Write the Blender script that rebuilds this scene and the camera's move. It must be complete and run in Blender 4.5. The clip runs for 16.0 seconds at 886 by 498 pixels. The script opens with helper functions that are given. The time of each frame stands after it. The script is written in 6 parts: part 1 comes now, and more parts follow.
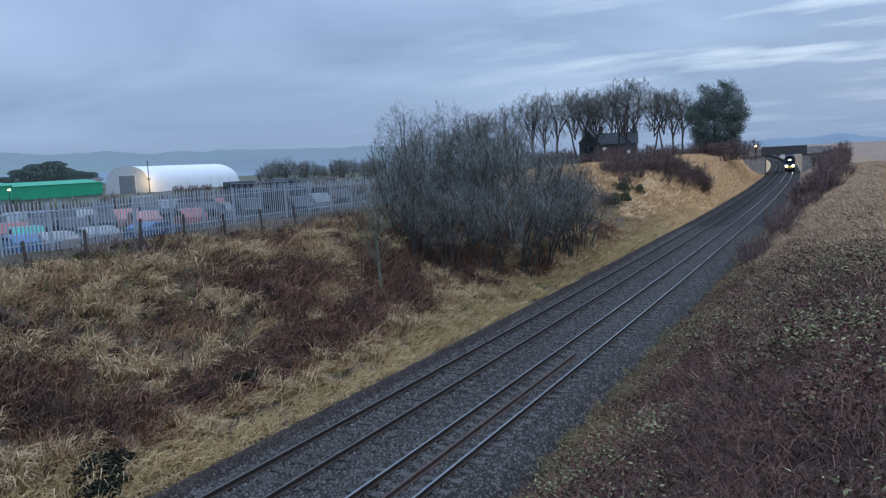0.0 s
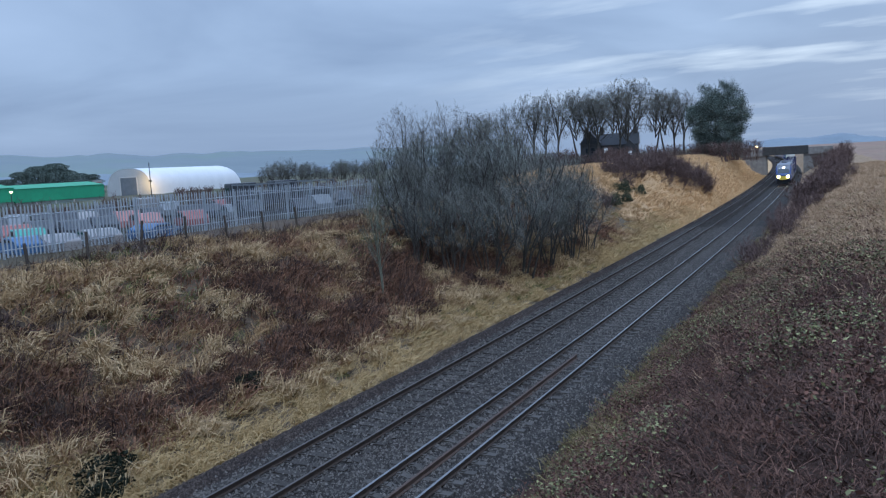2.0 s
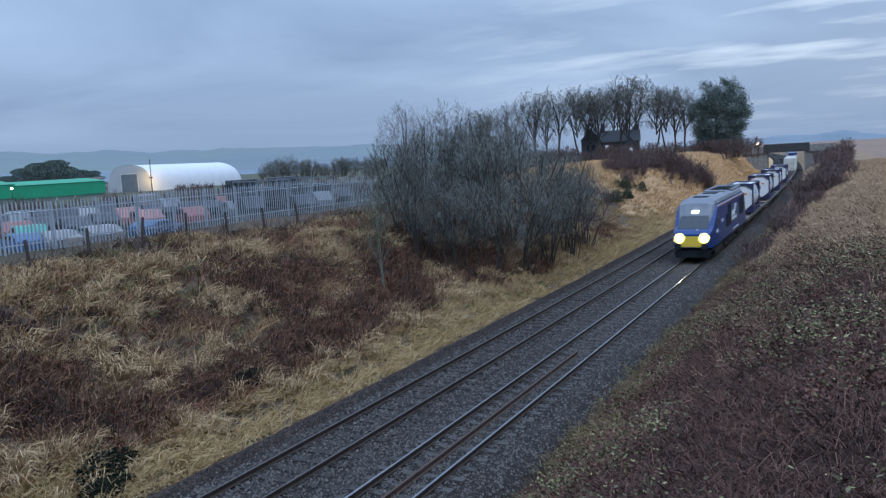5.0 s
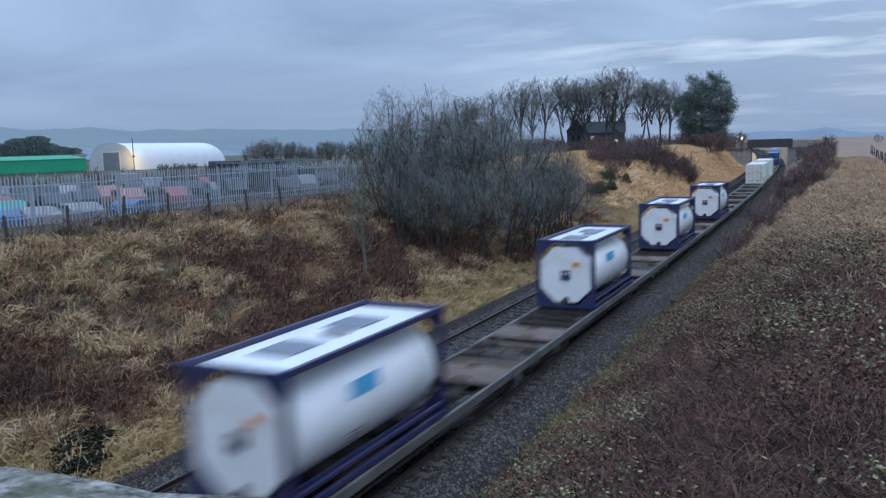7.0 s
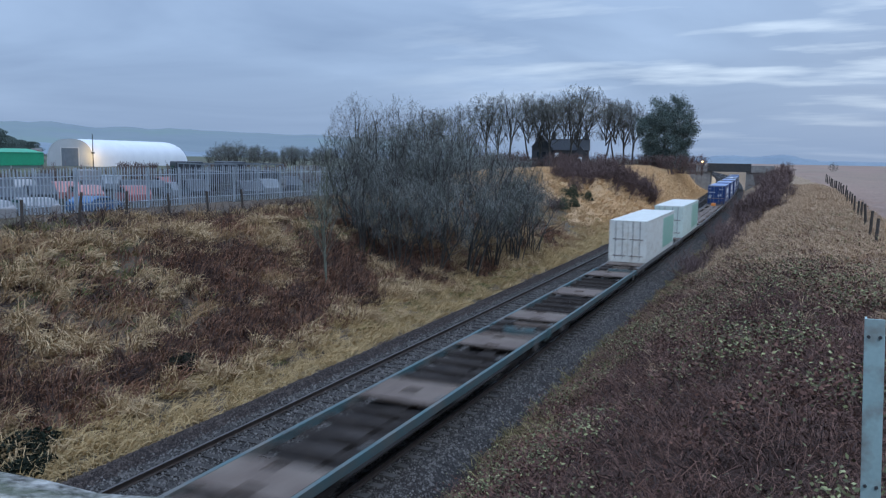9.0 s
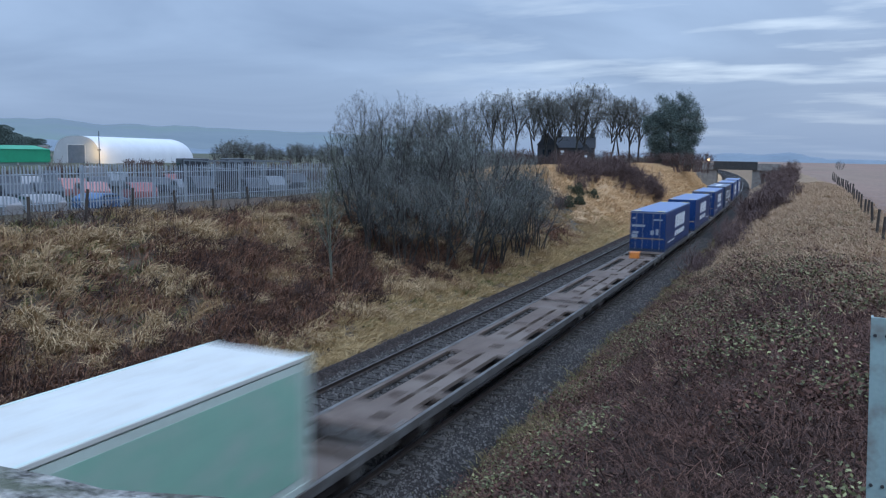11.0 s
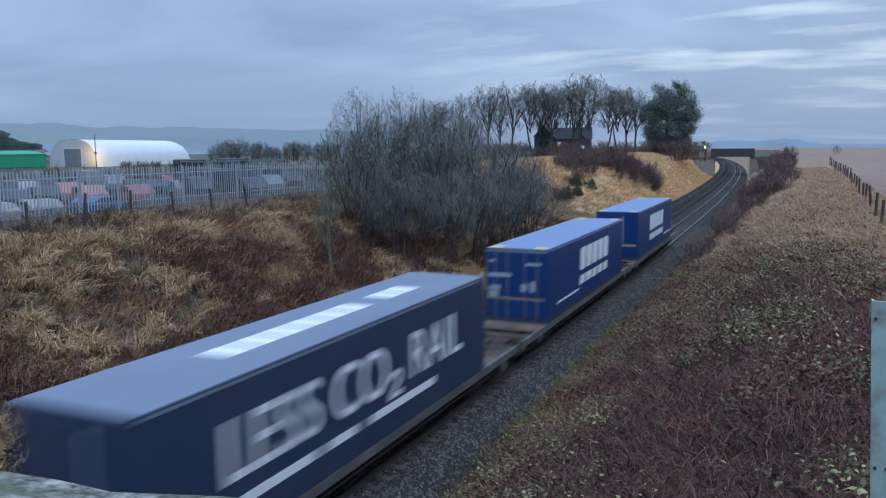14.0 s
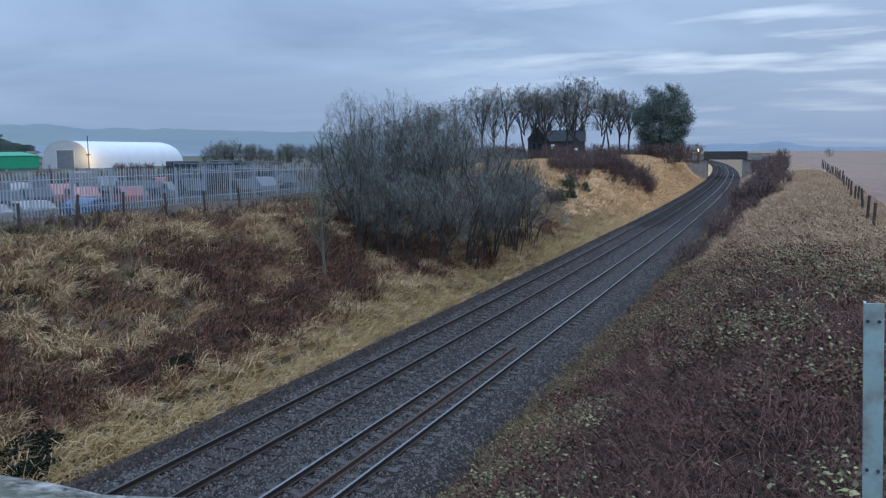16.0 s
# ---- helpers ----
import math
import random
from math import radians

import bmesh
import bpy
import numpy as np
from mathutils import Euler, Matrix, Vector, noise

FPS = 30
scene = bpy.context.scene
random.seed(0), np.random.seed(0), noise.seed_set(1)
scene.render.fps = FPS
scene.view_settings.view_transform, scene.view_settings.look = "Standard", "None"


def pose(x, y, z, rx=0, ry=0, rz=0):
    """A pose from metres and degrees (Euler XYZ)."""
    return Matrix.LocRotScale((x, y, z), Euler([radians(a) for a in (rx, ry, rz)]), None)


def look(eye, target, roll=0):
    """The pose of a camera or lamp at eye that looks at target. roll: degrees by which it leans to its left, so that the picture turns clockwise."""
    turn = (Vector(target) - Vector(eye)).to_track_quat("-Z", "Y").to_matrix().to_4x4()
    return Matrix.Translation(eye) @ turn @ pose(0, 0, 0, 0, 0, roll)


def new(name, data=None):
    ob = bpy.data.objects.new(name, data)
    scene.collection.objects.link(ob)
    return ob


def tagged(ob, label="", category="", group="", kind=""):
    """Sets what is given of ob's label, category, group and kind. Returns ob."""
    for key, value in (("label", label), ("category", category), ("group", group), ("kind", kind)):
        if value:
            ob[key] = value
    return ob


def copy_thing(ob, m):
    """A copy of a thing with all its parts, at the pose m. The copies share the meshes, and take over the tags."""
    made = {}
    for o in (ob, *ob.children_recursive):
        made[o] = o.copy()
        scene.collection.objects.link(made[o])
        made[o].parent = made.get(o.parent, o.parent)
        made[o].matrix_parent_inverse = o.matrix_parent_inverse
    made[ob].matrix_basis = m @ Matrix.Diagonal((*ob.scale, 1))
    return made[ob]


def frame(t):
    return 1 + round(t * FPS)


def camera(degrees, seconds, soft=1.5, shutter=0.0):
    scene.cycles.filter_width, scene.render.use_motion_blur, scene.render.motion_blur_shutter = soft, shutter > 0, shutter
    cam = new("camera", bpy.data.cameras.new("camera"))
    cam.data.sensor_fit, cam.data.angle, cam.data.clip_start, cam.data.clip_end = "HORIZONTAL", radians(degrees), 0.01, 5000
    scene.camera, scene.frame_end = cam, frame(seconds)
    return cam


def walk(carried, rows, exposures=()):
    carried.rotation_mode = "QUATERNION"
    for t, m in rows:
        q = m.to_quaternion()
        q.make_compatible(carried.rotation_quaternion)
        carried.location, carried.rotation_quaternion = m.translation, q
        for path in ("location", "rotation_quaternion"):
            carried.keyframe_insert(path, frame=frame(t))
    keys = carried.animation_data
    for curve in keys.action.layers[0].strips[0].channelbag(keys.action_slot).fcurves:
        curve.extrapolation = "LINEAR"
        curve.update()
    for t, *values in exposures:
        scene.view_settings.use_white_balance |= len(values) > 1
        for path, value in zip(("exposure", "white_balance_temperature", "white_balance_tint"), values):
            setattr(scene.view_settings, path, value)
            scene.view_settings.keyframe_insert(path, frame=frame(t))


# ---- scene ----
EYE = (0.0, 0.0, 7.73)
# seconds, heading right of the line, tilt down, lean
VIEWS = (
    (0, -27.75, 6.18, -3.08),
    (0.5, -27.65, 6.14, -3.00),
    (1, -27.59, 6.06, -2.97),
    (1.5, -27.76, 6.07, -3.15),
    (2, -27.85, 6.09, -3.24),
    (2.5, -27.86, 6.10, -3.23),
    (3, -27.90, 6.15, -3.15),
    (3.5, -27.92, 6.17, -3.12),
    (4, -27.90, 6.15, -3.15),
    (6.5, -27.76, 6.86, -3.17),
    (7, -26.75, 7.28, -1.67),
    (7.5, -25.55, 7.05, -0.01),
    (8, -24.79, 6.72, 0.55),
    (8.5, -24.25, 6.57, 0.85),
    (9, -24.02, 6.53, 0.86),
    (11.5, -24.55, 6.84, 0.82),
    (12, -24.91, 7.00, -0.02),
    (12.5, -24.82, 7.08, -0.54),
    (13, -24.75, 7.07, -0.56),
    (13.5, -24.55, 7.08, -0.57),
    (14, -24.34, 7.10, -0.52),
    (14.5, -24.32, 7.04, -0.34),
    (15, -24.46, 6.94, -0.24),
    (15.5, -24.38, 6.87, -0.35),
    (16, -23.89, 6.95, -0.41),
)
cam = camera(57.36, 16.0, soft=1.25, shutter=0.55)
# the hand sinks by three centimetres while the train passes
def eye_lift(t):
    return 0.03 * min(1.0, max(0.0, (7.5 - t) / 2.5))


walk(cam, [(t, pose(EYE[0], EYE[1], EYE[2] + eye_lift(t), 90 - tilt, 0, -turn) @ pose(0, 0, 0, 0, 0, lean)) for t, turn, tilt, lean in VIEWS],
     exposures=((0, 0.0, 6100, 8), (16, 0.0, 6100, 8)))

# ---- light: dusk under a broken overcast ----
def make_world():
    w = bpy.data.worlds.new("dusk_sky")
    scene.world = w
    w.use_nodes = True
    nt = w.node_tree
    nt.nodes.clear()
    n, l = nt.nodes.new, nt.links.new
    out, bg = n("ShaderNodeOutputWorld"), n("ShaderNodeBackground")
    sky = n("ShaderNodeTexSky")
    sky.sky_type, sky.sun_disc = "NISHITA", False
    sky.sun_elevation, sky.sun_rotation = radians(9), radians(35)
    tc = n("ShaderNodeTexCoord")
    sep = n("ShaderNodeSeparateXYZ")
    l(tc.outputs["Generated"], sep.inputs[0])
    # flatten the direction on to a cloud deck: (x, y) / (z + 0.12)
    add = n("ShaderNodeMath"); add.operation = "ADD"; add.inputs[1].default_value = 0.13
    l(sep.outputs["Z"], add.inputs[0])
    mx = n("ShaderNodeMath"); mx.operation = "MAXIMUM"; mx.inputs[1].default_value = 0.05
    l(add.outputs[0], mx.inputs[0])
    dv = n("ShaderNodeVectorMath"); dv.operation = "DIVIDE"
    cmb = n("ShaderNodeCombineXYZ")
    for i in range(3):
        l(mx.outputs[0], cmb.inputs[i])
    l(tc.outputs["Generated"], dv.inputs[0]); l(cmb.outputs[0], dv.inputs[1])
    big = n("ShaderNodeTexNoise")
    big.inputs["Scale"].default_value, big.inputs["Detail"].default_value, big.inputs["Roughness"].default_value = 0.55, 5, 0.5
    big.inputs["Distortion"].default_value = 0.6
    l(dv.outputs[0], big.inputs["Vector"])
    ramp = n("ShaderNodeValToRGB")
    e = ramp.color_ramp.elements
    e[0].position, e[0].color = 0.30, (0.225, 0.31, 0.485, 1)
    e[1].position, e[1].color = 0.74, (0.42, 0.54, 0.76, 1)
    m = e.new(0.52); m.color = (0.325, 0.43, 0.625, 1)
    l(big.outputs["Fac"], ramp.inputs[0])
    # brighter breaks towards the low sun, ahead and to the east
    east = n("ShaderNodeVectorMath"); east.operation = "DOT_PRODUCT"
    east.inputs[1].default_value = Vector((0.12, 0.95, 0.22)).normalized()
    l(tc.outputs["Generated"], east.inputs[0])
    er = n("ShaderNodeMapRange")
    er.inputs["From Min"].default_value, er.inputs["From Max"].default_value = 0.80, 0.97
    er.inputs["To Min"].default_value, er.inputs["To Max"].default_value = 0.0, 1.0
    l(east.outputs["Value"], er.inputs["Value"])
    fine = n("ShaderNodeTexNoise")
    fine.inputs["Scale"].default_value, fine.inputs["Detail"].default_value = 1.5, 5
    st = n("ShaderNodeMapping"); st.inputs["Scale"].default_value = (0.7, 1.5, 1.0); st.inputs["Rotation"].default_value = (0, 0, 0.35)
    l(dv.outputs[0], st.inputs["Vector"]); l(st.outputs[0], fine.inputs["Vector"])
    fr = n("ShaderNodeMapRange")
    fr.inputs["From Min"].default_value, fr.inputs["From Max"].default_value = 0.50, 0.68
    l(fine.outputs["Fac"], fr.inputs["Value"])
    mul = n("ShaderNodeMath"); mul.operation = "MULTIPLY"
    l(er.outputs[0], mul.inputs[0]); l(fr.outputs[0], mul.inputs[1])
    brk = n("ShaderNodeMix"); brk.data_type = "RGBA"
    l(mul.outputs[0], brk.inputs["Factor"]); l(ramp.outputs[0], brk.inputs["A"])
    brk.inputs["B"].default_value = (0.66, 0.76, 0.90, 1)
    mixs = n("ShaderNodeMix"); mixs.data_type = "RGBA"; mixs.blend_type = "ADD"
    mixs.inputs["Factor"].default_value = 0.012
    l(brk.outputs["Result"], mixs.inputs["A"]); l(sky.outputs[0], mixs.inputs["B"])
    # the cloud deck thickens into even mist near the horizon
    mist = n("ShaderNodeMapRange"); mist.interpolation_type = "SMOOTHSTEP"
    mist.inputs["From Min"].default_value, mist.inputs["From Max"].default_value = 0.0, 0.13
    mist.inputs["To Min"].default_value, mist.inputs["To Max"].default_value = 0.85, 0.0
    l(sep.outputs["Z"], mist.inputs["Value"])
    mm = n("ShaderNodeMix"); mm.data_type = "RGBA"; mm.inputs["B"].default_value = (0.265, 0.35, 0.505, 1)
    l(mist.outputs[0], mm.inputs["Factor"]); l(mixs.outputs["Result"], mm.inputs["A"])
    # an overcast sky is about three times as bright overhead as at the horizon
    up = n("ShaderNodeMapRange")
    up.inputs["From Min"].default_value, up.inputs["From Max"].default_value = 0.26, 1.0
    up.inputs["To Min"].default_value, up.inputs["To Max"].default_value = 1.0, 3.2
    l(sep.outputs["Z"], up.inputs["Value"])
    vm = n("ShaderNodeVectorMath"); vm.operation = "SCALE"
    l(mm.outputs["Result"], vm.inputs[0]); l(up.outputs[0], vm.inputs["Scale"])
    l(vm.outputs[0], bg.inputs["Color"])
    bg.inputs["Strength"].default_value = SKY
    l(bg.outputs[0], out.inputs[0])


SKY = 1.05
make_world()
sun_data = bpy.data.lights.new("sun", "SUN")
sun_data.energy, sun_data.angle, sun_data.color = 1.15, radians(40), (0.94, 0.97, 1.0)
sun = new("sun", sun_data)
sun.matrix_world = look((40, -30, 110), (-10, 40, 0))

# ---- materials ----
def mat(name, a, b=None, rough=0.8, metal=0.0, scale=3.0, fine=40.0, bump=0.2, dist=0.02, spec=0.5, island=0.0, dirt=None, dirt_amount=0.5, dirt_scale=0.6, stretch=(1, 1, 1), objvar=0.0):
    """Two colours mixed by noise at two scales, fine relief, and a stain colour."""
    m = bpy.data.materials.new(name)
    m.use_nodes = True
    nt = m.node_tree
    n, l = nt.nodes.new, nt.links.new
    p = nt.nodes["Principled BSDF"]
    b = b or tuple(c * 0.75 for c in a)
    tc, mp = n("ShaderNodeTexCoord"), n("ShaderNodeMapping")
    mp.inputs["Scale"].default_value = stretch
    l(tc.outputs["Object"], mp.inputs["Vector"])
    n1, n2 = n("ShaderNodeTexNoise"), n("ShaderNodeTexNoise")
    n1.inputs["Scale"].default_value, n1.inputs["Detail"].default_value = scale, 4
    n2.inputs["Scale"].default_value, n2.inputs["Detail"].default_value = fine, 3
    l(mp.outputs[0], n1.inputs["Vector"]); l(mp.outputs[0], n2.inputs["Vector"])
    av = n("ShaderNodeMath"); av.operation = "MULTIPLY_ADD"; av.inputs[1].default_value = 0.55
    half = n("ShaderNodeMath"); half.operation = "MULTIPLY"; half.inputs[1].default_value = 0.45
    l(n2.outputs["Fac"], half.inputs[0]); l(n1.outputs["Fac"], av.inputs[0]); l(half.outputs[0], av.inputs[2])
    mr = n("ShaderNodeMapRange"); mr.inputs["From Min"].default_value, mr.inputs["From Max"].default_value = 0.36, 0.64
    l(av.outputs[0], mr.inputs["Value"])
    fac = mr.outputs[0]
    if island or objvar:
        if island:
            g = n("ShaderNodeNewGeometry"); rnd = g.outputs["Random Per Island"]
        else:
            g = n("ShaderNodeObjectInfo"); rnd = g.outputs["Random"]
        ii = n("ShaderNodeMix"); ii.inputs["Factor"].default_value = island or objvar
        l(fac, ii.inputs["A"]); l(rnd, ii.inputs["B"])
        fac = ii.outputs["Result"]
    mix = n("ShaderNodeMix"); mix.data_type = "RGBA"
    mix.inputs["A"].default_value, mix.inputs["B"].default_value = (*a, 1), (*b, 1)
    l(fac, mix.inputs["Factor"])
    col = mix.outputs["Result"]
    if dirt:
        n3 = n("ShaderNodeTexNoise"); n3.inputs["Scale"].default_value, n3.inputs["Detail"].default_value = dirt_scale, 6
        l(mp.outputs[0], n3.inputs["Vector"])
        r3 = n("ShaderNodeMapRange")
        r3.inputs["From Min"].default_value, r3.inputs["From Max"].default_value, r3.inputs["To Max"].default_value = 0.48, 0.66, dirt_amount
        l(n3.outputs["Fac"], r3.inputs["Value"])
        m3 = n("ShaderNodeMix"); m3.data_type = "RGBA"; m3.inputs["B"].default_value = (*dirt, 1)
        l(r3.outputs[0], m3.inputs["Factor"]); l(col, m3.inputs["A"])
        col = m3.outputs["Result"]
    l(col, p.inputs["Base Color"])
    p.inputs["Roughness"].default_value, p.inputs["Metallic"].default_value = rough, metal
    p.inputs["Specular IOR Level"].default_value = spec
    if bump:
        bp = n("ShaderNodeBump"); bp.inputs["Strength"].default_value, bp.inputs["Distance"].default_value = bump, dist
        l(n2.outputs["Fac"], bp.inputs["Height"]); l(bp.outputs[0], p.inputs["Normal"])
    return m


def glow(name, color, strength):
    m = bpy.data.materials.new(name)
    m.use_nodes = True
    p = m.node_tree.nodes["Principled BSDF"]
    p.inputs["Base Color"].default_value = (*color, 1)
    p.inputs["Emission Color"].default_value = (*color, 1)
    p.inputs["Emission Strength"].default_value = strength
    return m


M_EARTH = mat("bank_earth", (0.06, 0.042, 0.03), (0.105, 0.073, 0.046), 0.95, scale=0.5, fine=9, bump=0.6, dist=0.08, dirt=(0.05, 0.05, 0.026), dirt_amount=0.5, dirt_scale=0.15)
M_BALLAST = mat("ballast_stone", (0.040, 0.037, 0.035), (0.017, 0.016, 0.016), 0.8, scale=2.5, fine=22, bump=1.0, dist=0.05, dirt=(0.028, 0.022, 0.02), dirt_amount=0.7, dirt_scale=0.5, spec=0.12)
M_CESS = mat("dark_cess_cinder", (0.030, 0.024, 0.022), (0.016, 0.013, 0.013), 0.9, scale=2.5, fine=22, bump=1.0, dist=0.05, dirt=(0.04, 0.028, 0.022), dirt_amount=0.6, dirt_scale=0.6, spec=0.08)
M_CESSSTONE = mat("cess_lump", (0.105, 0.085, 0.076), (0.015, 0.012, 0.012), 0.95, scale=6, fine=30, bump=0.5, island=0.85, spec=0.1)
M_STONE = mat("ballast_lump", (0.165, 0.152, 0.143), (0.012, 0.011, 0.011), 0.95, scale=6, fine=30, bump=0.5, island=0.85, spec=0.1)
M_RAIL = mat("rail_web_rust", (0.045, 0.028, 0.02), (0.025, 0.018, 0.015), 0.8, scale=6, fine=60, bump=0.3, dist=0.004)
M_RAILTOP = mat("rail_head_steel", (0.34, 0.34, 0.35), (0.26, 0.26, 0.27), 0.3, 1.0, scale=3, fine=80, bump=0.05, dist=0.002)
M_RAILOLD = mat("rail_head_worn", (0.12, 0.105, 0.10), (0.07, 0.06, 0.055), 0.5, 0.6, scale=3, fine=80, bump=0.1, dist=0.002)
M_RUSTRAIL = mat("loose_rail_rust", (0.085, 0.05, 0.038), (0.05, 0.034, 0.028), 0.8, scale=5, fine=60, bump=0.3, dist=0.004)
M_SLEEPER = mat("concrete_sleeper", (0.098, 0.092, 0.087), (0.055, 0.051, 0.049), 0.85, scale=3, fine=50, bump=0.4, dist=0.01, objvar=0.5, spec=0.15)
M_WOODSLEEPER = mat("timber_sleeper", (0.036, 0.032, 0.03), (0.056, 0.051, 0.048), 0.85, scale=3, fine=30, bump=0.5, dist=0.01, stretch=(1, 1, 1), objvar=0.5, spec=0.15)
M_GALV = mat("galvanised_steel", (0.42, 0.46, 0.50), (0.32, 0.36, 0.40), 0.5, 0.35, scale=2, fine=25, bump=0.1, dist=0.003, objvar=0.4)
M_POSTWOOD = mat("weathered_post", (0.075, 0.06, 0.05), (0.035, 0.03, 0.026), 0.9, scale=5, fine=40, bump=0.5, dist=0.01)
M_STEELBRIDGE = mat("dark_girder_paint", (0.03, 0.032, 0.035), (0.05, 0.05, 0.05), 0.6, scale=1.5, fine=20, bump=0.2)
M_PARAPET = mat("rough_stone", (0.46, 0.44, 0.40), (0.05, 0.048, 0.042), 0.95, scale=22, fine=60, bump=1.0, dist=0.015, dirt=(0.09, 0.10, 0.065), dirt_amount=0.8, dirt_scale=9, spec=0.1)
M_MASONRY = mat("old_masonry", (0.26, 0.25, 0.24), (0.15, 0.145, 0.14), 0.9, scale=1.2, fine=14, bump=0.7, dist=0.03)
M_ROADTAR = mat("asphalt", (0.055, 0.055, 0.055), (0.04, 0.04, 0.042), 0.85, scale=4, fine=120, bump=0.4, dist=0.005)

# ---- geometry helpers ----
class Geo:
    """Collects faces for one mesh."""

    def __init__(self):
        self.v, self.f = [], []

    def add(self, verts, faces):
        k = len(self.v)
        self.v.extend([tuple(p) for p in verts])
        self.f.extend([tuple(i + k for i in f) for f in faces])
        return self

    def box(self, x0, x1, y0, y1, z0, z1, bev=0.0, m=None):
        if bev <= 0:
            vs = [(x, y, z) for z in (z0, z1) for y in (y0, y1) for x in (x0, x1)]
            fs = [(0, 2, 3, 1), (4, 5, 7, 6), (0, 1, 5, 4), (2, 6, 7, 3), (0, 4, 6, 2), (1, 3, 7, 5)]
        else:
            bm = bmesh.new()
            bmesh.ops.create_cube(bm, size=1)
            for v in bm.verts:
                v.co = ((x0 + x1) / 2 + v.co.x * (x1 - x0), (y0 + y1) / 2 + v.co.y * (y1 - y0), (z0 + z1) / 2 + v.co.z * (z1 - z0))
            bmesh.ops.bevel(bm, geom=bm.edges[:], offset=bev, segments=2, affect="EDGES", profile=0.6)
            bm.verts.index_update()
            vs, fs = [tuple(v.co) for v in bm.verts], [tuple(v.index for v in f.verts) for f in bm.faces]
            bm.free()
        if m is not None:
            vs = [m @ Vector(p) for p in vs]
        return self.add(vs, fs)

    def prism(self, poly, a, b, axis="y", m=None):
        """A polygon of (u, w) pairs drawn out from a to b along the axis."""
        n = len(poly)
        put = {"x": lambda u, w, d: (d, u, w), "y": lambda u, w, d: (u, d, w), "z": lambda u, w, d: (u, w, d)}[axis]
        vs = [put(u, w, d) for d in (a, b) for u, w in poly]
        if m is not None:
            vs = [m @ Vector(p) for p in vs]
        return self.add(vs, [tuple(range(n))[::-1], tuple(range(n, 2 * n))] + [(i, (i + 1) % n, n + (i + 1) % n, n + i) for i in range(n)])

    def tube(self, pts, radii, n=5, caps=True):
        pts = [Vector(p) for p in pts]
        rings = []
        for i, p in enumerate(pts):
            d = (pts[min(i + 1, len(pts) - 1)] - pts[max(i - 1, 0)]).normalized()
            a = d.orthogonal().normalized()
            if abs(d.z) < 0.99:
                a = d.cross(Vector((0, 0, 1))).normalized()
            b = d.cross(a)
            rings.append([p + (a * math.cos(2 * math.pi * k / n) + b * math.sin(2 * math.pi * k / n)) * radii[i] for k in range(n)])
        fs = [(i * n + k, i * n + (k + 1) % n, (i + 1) * n + (k + 1) % n, (i + 1) * n + k) for i in range(len(pts) - 1) for k in range(n)]
        if caps:
            fs += [tuple(range(n))[::-1], tuple(range((len(pts) - 1) * n, len(pts) * n))]
        return self.add([v for r in rings for v in r], fs)

    def lathe(self, prof, n=24, axis="y", centre=(0, 0, 0)):
        """A profile of (distance along the axis, radius) turned round it."""
        vs = []
        for d, r in prof:
            for k in range(n):
                a = 2 * math.pi * k / n
                p = {"y": (r * math.cos(a), d, r * math.sin(a)), "x": (d, r * math.cos(a), r * math.sin(a)), "z": (r * math.cos(a), r * math.sin(a), d)}[axis]
                vs.append(tuple(c + q for c, q in zip(centre, p)))
        fs = [(i * n + k, i * n + (k + 1) % n, (i + 1) * n + (k + 1) % n, (i + 1) * n + k) for i in range(len(prof) - 1) for k in range(n)]
        fs += [tuple(range(n))[::-1], tuple(range((len(prof) - 1) * n, len(prof) * n))]
        return self.add(vs, fs)

    def mesh(self, name, material, smooth=False):
        me = bpy.data.meshes.new(name)
        me.from_pydata(self.v, [], self.f)
        me.materials.append(material)
        if smooth:
            me.polygons.foreach_set("use_smooth", [True] * len(me.polygons))
        else:
            bm = bmesh.new(); bm.from_mesh(me)
            bmesh.ops.recalc_face_normals(bm, faces=bm.faces[:])
            bm.to_mesh(me); bm.free()
        me.update()
        return me


def part(name, geo, material, parent=None, label="", smooth=False):
    me = geo.mesh(name, material, smooth) if isinstance(geo, Geo) else geo
    ob = new(name, me)
    ob.parent = parent
    return tagged(ob, label)


def soup(name, verts, faces, material):
    """A mesh out of number arrays: verts (n, 3), faces (m, 3 or 4)."""
    me = bpy.data.meshes.new(name)
    nv, (nf, k) = len(verts), faces.shape
    me.vertices.add(nv); me.loops.add(nf * k); me.polygons.add(nf)
    me.vertices.foreach_set("co", np.asarray(verts, np.float32).ravel())
    me.loops.foreach_set("vertex_index", faces.astype(np.int32).ravel())
    me.polygons.foreach_set("loop_start", np.arange(0, nf * k, k, dtype=np.int32))
    me.materials.append(material)
    me.update(calc_edges=True)
    return me


# ---- the line: a gentle left-hand curve; s along the near track, o to its right ----
X0, CURVE = -10.07, 0.0002886
RAD = 1 / CURVE
SPAN = 700.0


def spot(s, o=0.0, z=0.0):
    c = min(max(s, -SPAN), SPAN)
    a, over = CURVE * c, s - c
    return (X0 - RAD + (RAD + o) * math.cos(a) - math.sin(a) * over, (RAD + o) * math.sin(a) + math.cos(a) * over, z)


def on_line(s, o=0.0, z=0.0, turn=0.0):
    c = min(max(s, -SPAN), SPAN)
    return pose(*spot(s, o, z), 0, 0, math.degrees(CURVE * c) + turn)


